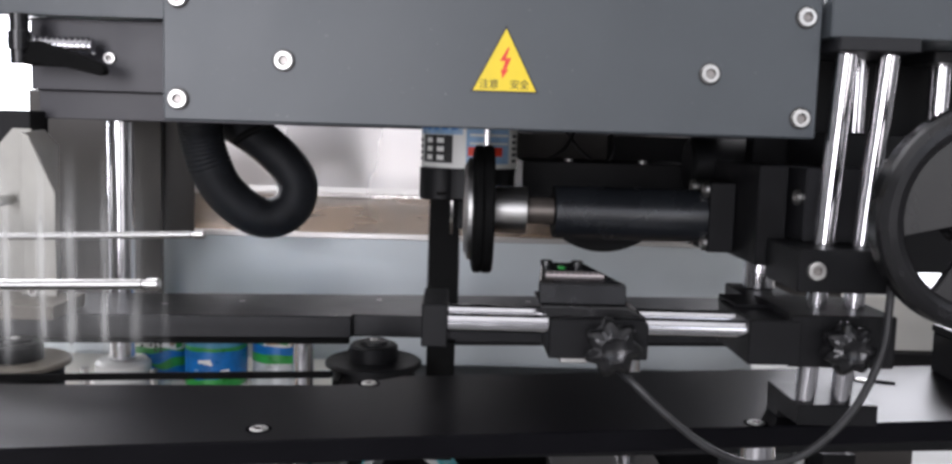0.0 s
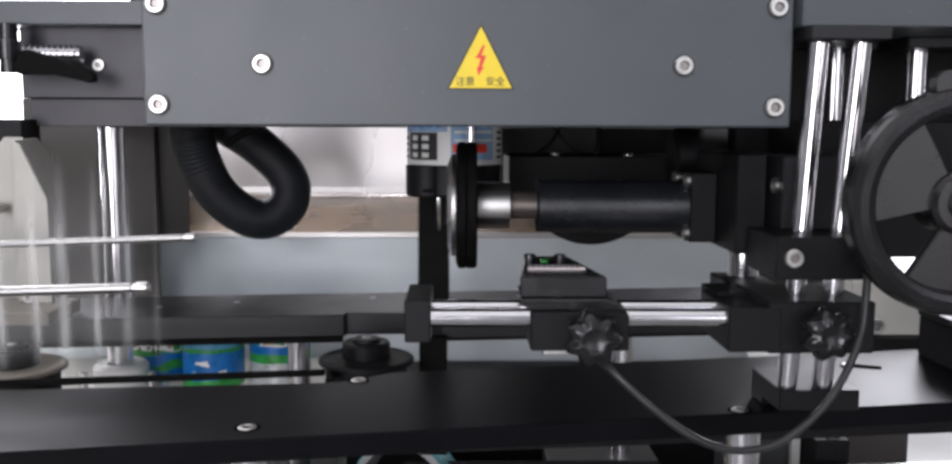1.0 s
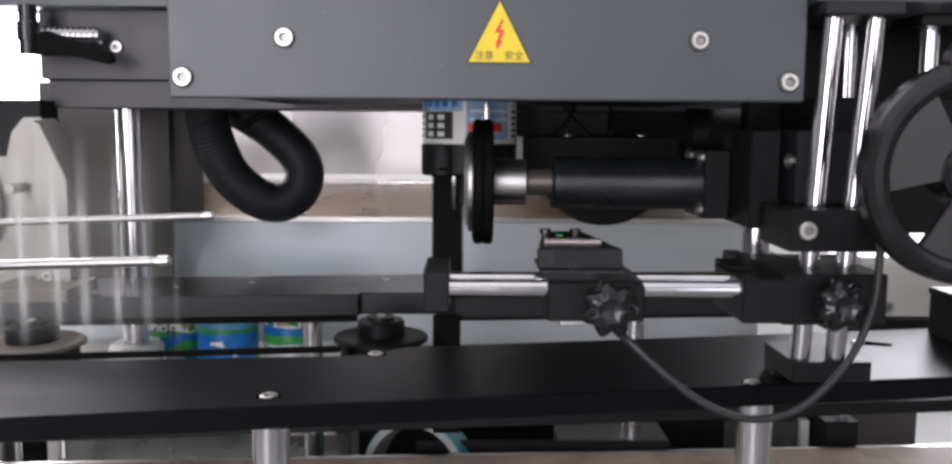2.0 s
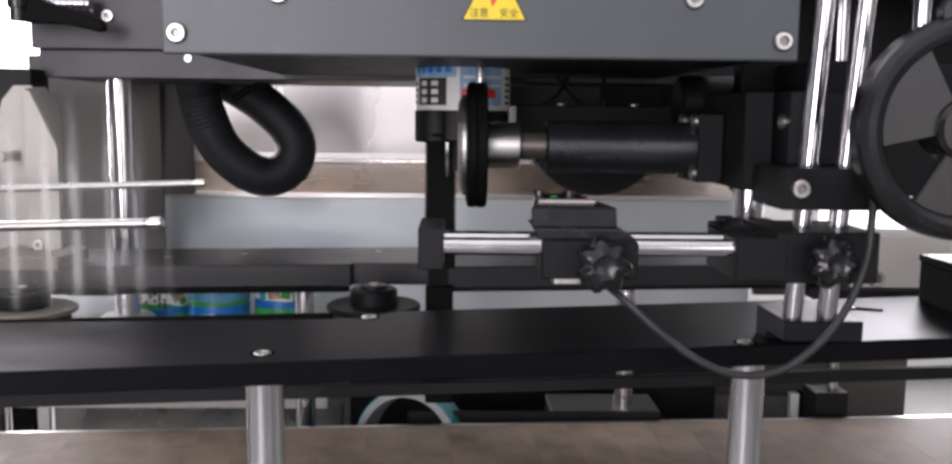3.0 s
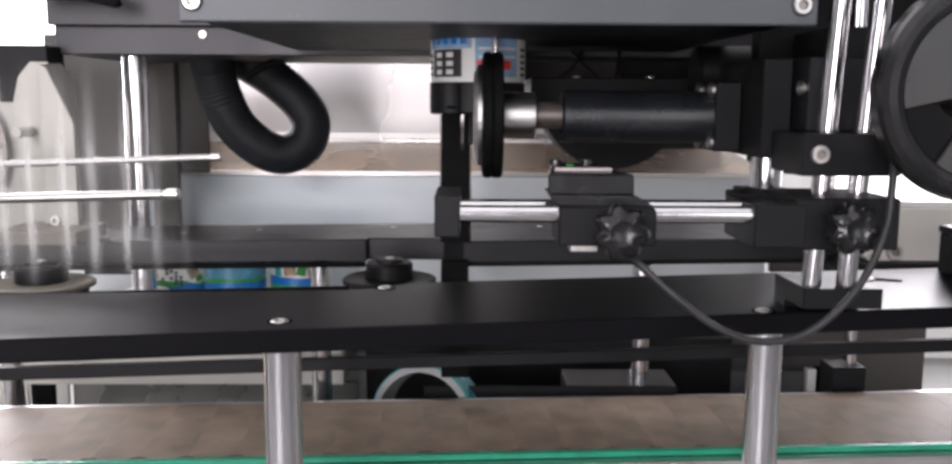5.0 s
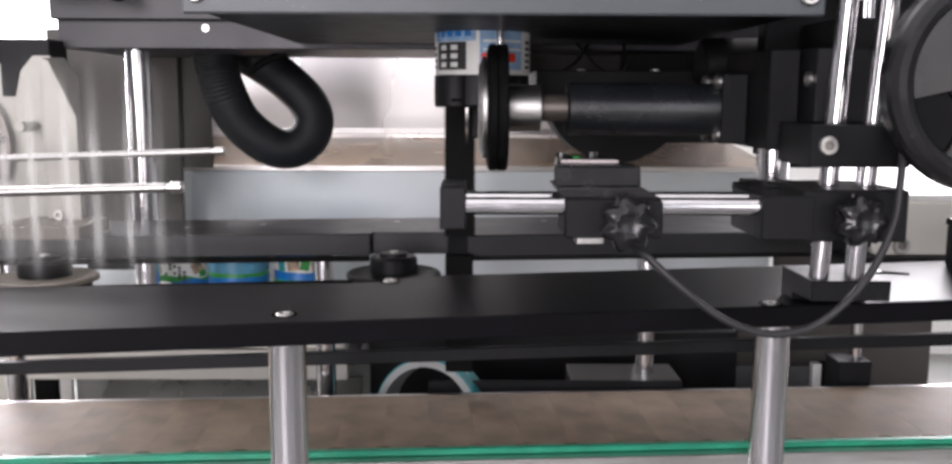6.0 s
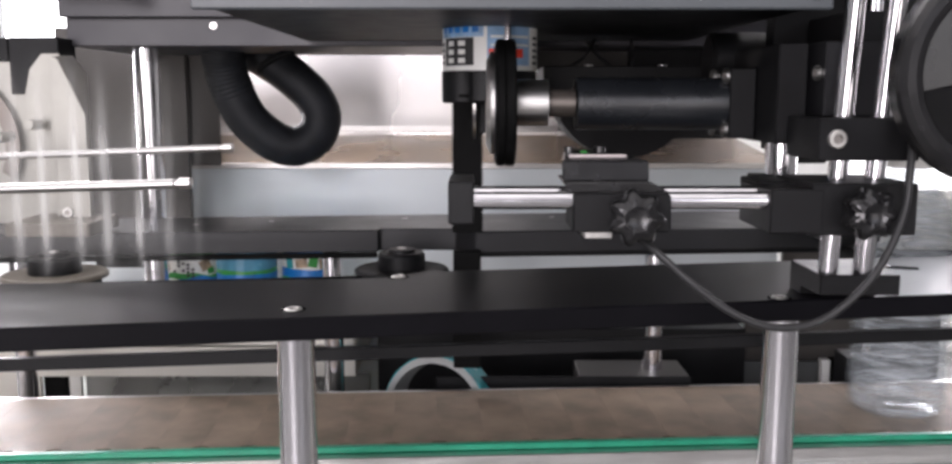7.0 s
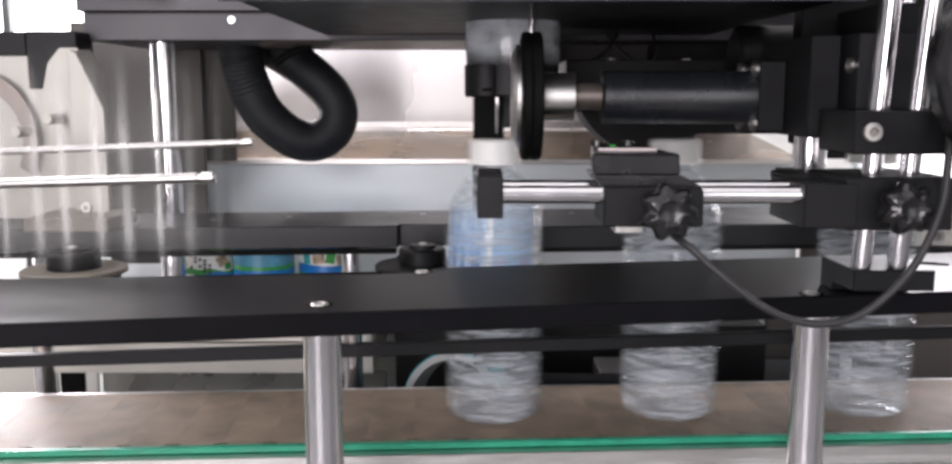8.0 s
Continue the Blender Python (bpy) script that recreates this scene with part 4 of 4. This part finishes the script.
def conveyor():
    t = thing("conveyor", (0, 0.7085, 0.838), "slat conveyor with green edge strip and stainless side rail", "conveyor", turn=3.5)
    m = CONV
    for y0, y1, z0, z1, mt, nm, lb in ((-0.0125, -0.0063, -0.004, 0.0010, GREEN, "edge_strip", "green plastic edge strip"), (-0.0062, -0.0003, -0.012, -0.0058, GREEN, "strip_ledge", "green strip under the slat ends"), (-0.0225, -0.0127, -0.16, -0.0045, STEEL, "side_rail", "stainless side rail"), (-0.0300, -0.0227, -0.0195, -0.0165, STEEL, "rail_fold", "bright stainless lip"), (-0.0240, -0.0227, -0.034, -0.0197, ANOD2, "rail_dark_strip", "dark strip under the lip"), (0.1325, 0.1415, -0.12, -0.002, RAIL, "rear_rail", "stainless rear rail"), (-0.0001, 0.1320, -0.03, -0.006, ANOD2, "bed", "dark bed")):
        quick(nm, lambda b: box(b, -1.4, 3.85, y0, y1, z0, z1, 0.0006, m), mt, t, lb)
    quick("far_run", lambda b: box(b, 1.04, 3.85, 0.0, 0.1300, -0.0055, -0.0002, 0.0004, m), SLAT, t, "brown slat run")
    return t


CONVEYOR = conveyor()


def lower_rear():
    t = thing("lower_cabinet", (0, 1.0, 0.7), "grey and black lower machine frame behind the conveyor", "machine cabinet")
    boxpart("white_edge", (-0.4565, -0.4430, 0.990, 0.996, 0.60, 0.8058), WHITE, t, "white edge strip")
    boxpart("grey_plate", (-0.442, -0.12, 1.0, 1.006, 0.60, 0.8058), PLATE, t, "grey reflecting lower plate")
    boxpart("pale_ledge", (-0.492, -0.135, 0.988, 1.19, 0.8060, 0.8400), CREAM, t, "pale ledge")
    boxpart("side_plate", (-0.66, -0.493, 1.0, 1.006, 0.60, 0.840), CREAM, t, "cream side plate")
    boxpart("rack", (-0.488, -0.462, 0.996, 1.006, 0.60, 0.8058), RUBBER, t, "black toothed rack")
    for k in range(16):
        boxpart("rack_tooth", (-0.4615, -0.4595, 0.996, 1.006, 0.747 + 0.0036 * k, 0.749 + 0.0036 * k), RUBBER, t, bev=0)
    boxpart("dark_box", (-0.11, 0.30, 0.99, 1.19, 0.60, 0.86), ANOD2, t, "black frame box")
    boxpart("flat_block", (0.102, 0.211, 0.8710, 0.930, 0.60, 0.842), SHADE, t, "brown grey flat block")
    boxpart("block_edge", (-0.04, 0.2115, 0.8680, 0.8706, 0.60, 0.8425), ANOD2, t, "black front edge")
    rodpart("right_stud", (0.3940, 0.90, 0.84), (0.3940, 0.90, 0.94), 0.0060, CHROME, t, "bright steel stud", 24)
    boxpart("coupling", (0.372, 0.406, 0.885, 0.92, 0.60, 0.8570), ANOD2, t, "black coupling")
    boxpart("right_plate", (0.302, 0.522, 1.0, 1.006, 0.60, 0.905), SHADE, t, "dark steel right plate")
    boxpart("right_rack", (0.3945, 0.414, 0.985, 0.996, 0.60, 0.826), RUBBER, t, "black toothed rack")
    for k in range(12):
        boxpart("rack_tooth", (0.4142, 0.4162, 0.985, 0.996, 0.780 + 0.0036 * k, 0.782 + 0.0036 * k), RUBBER, t, bev=0)
    boxpart("dark_low_plate", (0.300, 0.384, 0.992, 0.998, 0.60, 0.822), DARKG, t, "dark lower plate")
    boxpart("white_strip", (0.384, 0.394, 0.985, 0.996, 0.60, 0.826), WHITE, t, "white strip")


lower_rear()


def label_roll():
    t = thing("label_ring", (-0.05, 0.92, 0.80), "teal printed film ring standing on edge", "label roll")
    c = (-0.030, 0.895, 0.801)
    d = (-0.45, -1, 0.15)
    quick("film", lambda b: lathe(b, [(0.0565, 0), (0.0575, 0.0), (0.0575, 0.03), (0.0565, 0.03)], c, d, 64, True), TEAL, t, "teal printed film")
    quick("core", lambda b: lathe(b, [(0.0495, -0.0005), (0.0562, -0.0005), (0.0562, 0.0305), (0.0495, 0.0305)], c, d, 64, True), CARD, t, "pale card core")


label_roll()


def film_bundle(x, y, z, r, h, zones, marks, label):
    """A round bundle of sleeves: printed zones with waving edges, and small print standing on them."""
    t = thing("label_bundle", (x, y, z), label, "packaging", "label bundles")
    edge = [0.0] + [zone[0] for zone in zones]
    waves = [0.0] + [zone[2] for zone in zones]
    n = 60

    def rim(i, k, rr):
        a = 2 * math.pi * k / n
        dz = waves[i] * h * (math.sin(a * 3 + i * 1.7 + x * 40) + 0.5 * math.sin(a * 8 + i))
        return (x + rr * math.sin(a), y - rr * math.cos(a), z + h * edge[i] + dz)
    for i, (top, material, wave, name) in enumerate(zones):
        bm = bmesh.new()
        rings = [[bm.verts.new(rim(j, k, rr)) for k in range(n)] for j, rr in ((i, r), (i + 1, r), (i + 1, r * 0.95), (i, r * 0.95))]
        for a, b in zip(rings, rings[1:] + rings[:1]):
            for k in range(n):
                m = (k + 1) % n
                bm.faces.new((a[k], a[m], b[m], b[k]))
        part(name, bm, material, t)
    quick("top_fold", lambda b: lathe(b, [(0, 0), (r * 0.9, 0), (r * 0.945, 0.002), (0, 0.004)], (x, y, z + h * 0.9), (0, 0, 1), 40), zones[-1][1], t)
    for a0, f0, wide, high, lean, material in marks:
        bm = bmesh.new()
        corners = []
        for u, v in ((-1, -1), (0, -1), (1, -1), (1, 1), (0, 1), (-1, 1)):
            du = u * wide / 2 * math.cos(lean) - v * high / 2 * math.sin(lean)
            dv = u * wide / 2 * math.sin(lean) + v * high / 2 * math.cos(lean)
            a = radians(a0) + du / r
            corners.append((x + r * 1.012 * math.sin(a), y - r * 1.012 * math.cos(a), z + h * f0 + dv))
        vs = [bm.verts.new(c) for c in corners]
        bm.faces.new((vs[0], vs[1], vs[4], vs[5]))
        bm.faces.new((vs[1], vs[2], vs[3], vs[4]))
        part("print_mark", bm, material, t)
    return t


rng = random.Random(5)
code = [(-16 + 8 * c, 0.575 + 0.040 * k - 0.015 * c, 0.0034, 0.0028, 0.3, BLACKP) for c in range(5) for k in range(4) if rng.random() < 0.65]
film_bundle(-0.255, 1.00, 0.868, 0.033, 0.100, [(0.18, WHITE, 0.004, "white_foot"), (0.28, GREENP, 0.012, "green_foot_band"), (0.57, BLUEP, 0.004, "blue_band"), (0.615, GREENP, 0.004, "green_line"), (1.0, SKYF, 0.0, "sky_blue_band")], [(-8, 0.47, 0.014, 0.0035, 0.1, WHITE), (-2, 0.45, 0.010, 0.003, -0.2, WHITE), (26, 0.35, 0.005, 0.006, 0.2, WHITE), (34, 0.36, 0.004, 0.005, 0.2, WHITE), (-24, 0.37, 0.005, 0.002, 0.0, LBLUE)], "bundle of blue printed sleeves with a green line")
film_bundle(-0.324, 1.03, 0.868, 0.036, 0.098, [(0.20, WHITE, 0.004, "white_foot"), (0.34, BLUEP, 0.03, "dark_blue_band"), (0.41, GREENP, 0.03, "green_leaf_band"), (0.49, BLUEP, 0.02, "blue_band"), (0.54, GREENP, 0.02, "green_edge"), (0.75, WHITE, 0.01, "white_panel"), (0.82, GREENP, 0.0, "green_head"), (1.0, SKYF, 0.0, "sky_blue_head")], code + [(38, 0.64, 0.012, 0.012, 0.4, BROWNP), (48, 0.57, 0.008, 0.007, 0.2, GREENP), (-34, 0.62, 0.010, 0.010, 0.2, BROWNP), (-44, 0.55, 0.012, 0.008, 0.6, GREENP)], "bundle of printed sleeves with green leaves and a white panel")
film_bundle(-0.188, 1.03, 0.868, 0.034, 0.099, [(0.39, SILVER, 0.004, "silver_foot"), (0.49, GREENP, 0.006, "green_band"), (0.585, BLUEP, 0.006, "blue_band"), (0.72, WHITE, 0.01, "white_panel"), (0.76, GREENP, 0.01, "green_line"), (1.0, BLUEP, 0.0, "blue_head")], [(-10, 0.655, 0.014, 0.010, 0.1, BROWNP), (12, 0.665, 0.010, 0.011, -0.2, GREENP), (32, 0.645, 0.010, 0.011, 0.1, BROWNP), (-36, 0.645, 0.010, 0.011, 0.1, TEAL)], "bundle of silver sleeves with a blue and green head")
tagged(boxpart("bundle_shelf", (-0.62, -0.13, 0.94, 1.18, 0.855, 0.8678), CREAM), "pale shelf carrying bundles of sleeves", "shelf")


def right_cabinet():
    t = thing("right_cabinet", (0.55, 0.9, 0.97), "cream steel side cabinet with a slotted screw", "machine cabinet")
    boxpart("front_sheet", (0.385, 0.80, 0.85, 0.90, 0.972, 1.0225), CREAM, t, "cream front sheet")
    boxpart("top_edge", (0.385, 0.80, 0.853, 0.90, 1.0227, 1.0290), WHITE, t, "white top edge")
    boxpart("lower_edge", (0.36, 0.80, 0.84, 0.90, 0.955, 0.9715), ANOD2, t, "dark lower edge")
    screw((0.409, 0.8498, 0.981), (0, -1, 0), 0.008, t)
    boxpart("dark_bracket", (0.31, 0.36, 0.80, 0.86, 0.987, 1.0), ANOD2, t, "black bracket")


right_cabinet()


def side_unit():
    t = thing("side_drive_unit", (0.40, 0.72, 0.986), "black drive unit standing on the beam", "machine unit")
    boxpart("body", (0.385, 0.50, 0.662, 0.72, 0.9862, 1.0180), ANOD2, t)
    boxpart("top_cover", (0.3845, 0.502, 0.660, 0.722, 1.0182, 1.0240), ANOD2, t, "black top cover")
    screw((0.407, 0.68, 1.0237), (0, 0, 1), 0.004, t)


side_unit()


# ---- bottles ----
def bottle(label):
    t = thing("water_bottle", (0, 0, 0), label, "bottle", "bottles on the conveyor")
    prof = [(0, 0.004), (0.020, 0.004), (0.033, 0.0), (0.0387, 0.004), (0.0405, 0.012)]
    z = 0.018
    while z < 0.150:
        prof += [(0.0405, z), (0.0385, z + 0.002), (0.0385, z + 0.0035), (0.0405, z + 0.0055)]
        z += 0.0105
    prof += [(0.0405, 0.158), (0.0388, 0.174), (0.0320, 0.192), (0.0220, 0.206), (0.0170, 0.211), (0.0165, 0.2165), (0.0, 0.2165)]
    quick("body", lambda b: lathe(b, prof, (0, 0, 0), (0, 0, 1), 36), PET, t, "clear ribbed plastic body filled with water")
    cap = quick("cap", lambda b: lathe(b, [(0, 0), (0.0212, 0), (0.0212, 0.002), (0.0206, 0.003), (0.0206, 0.0185), (0.0190, 0.0205), (0, 0.0205)], (0, 0, 0.2168), (0, 0, 1), 32), WHITE, t, "white screw cap")
    return t


BOTTLES = []
for _ in range(4):
    BOTTLES.append(bottle("clear ribbed water bottle with a white cap"))

# ---- conveyor slats ----
slat_bm = bmesh.new()
prism(slat_bm, [(-0.01903, 0.1300), (-0.01903, -0.0004), (-0.0140, -0.0012), (-0.0100, -0.0060), (0.0100, -0.0060), (0.0140, -0.0012), (0.01903, -0.0004), (0.01903, 0.1300)], "z", -0.0055, 0.0, 0.0001)
finish(slat_bm)
slat_me = bpy.data.meshes.new("slat")
slat_bm.to_mesh(slat_me)
slat_bm.free()
slat_me.materials.append(SLAT)
for k in range(50):
    s = new("slat", slat_me)
    s.parent = CONVEYOR
    s.matrix_basis = pose(-0.85 + 0.0381 * k, 0, 0)


def motions():
    """Bottles ride the conveyor at a steady pace from the far side."""
    gaps = (0.0, 0.153, 0.325, 0.478)
    for b, gap in zip(BOTTLES, gaps):
        rows = []
        for t, along in ((0.0, 2.940), (2.0, 2.208), (4.0, 1.476), (6.0, 0.744), (7.0, 0.378), (7.5, 0.190), (8.0, -0.004)):
            x = along + gap
            rows.append((t, pose(x, 0.770 + 0.055 * x, 0.8382)))
        walk(b, rows)
    drop = [(0.0, 0.011, 0.772, 1.1365), (4.0, 0.011, 0.772, 1.1365), (7.8, 0.011, 0.772, 1.1365), (7.9, 0.011, 0.772, 1.1365), (7.93, 0.0095, 0.7715, 1.130), (7.97, 0.004, 0.770, 1.035), (8.0, -0.004, 0.770, 0.945)]
    feed = [(0.0, 1.176), (4.0, 1.176), (7.8, 1.176), (7.92, 1.176), (8.0, 1.142)]
    walk(NEXT, [(t, pose(0.011, 0.772, z)) for t, z in feed])
    walk(SLEEVE, [(t, pose(x, y, z)) for t, x, y, z in drop])


motions()
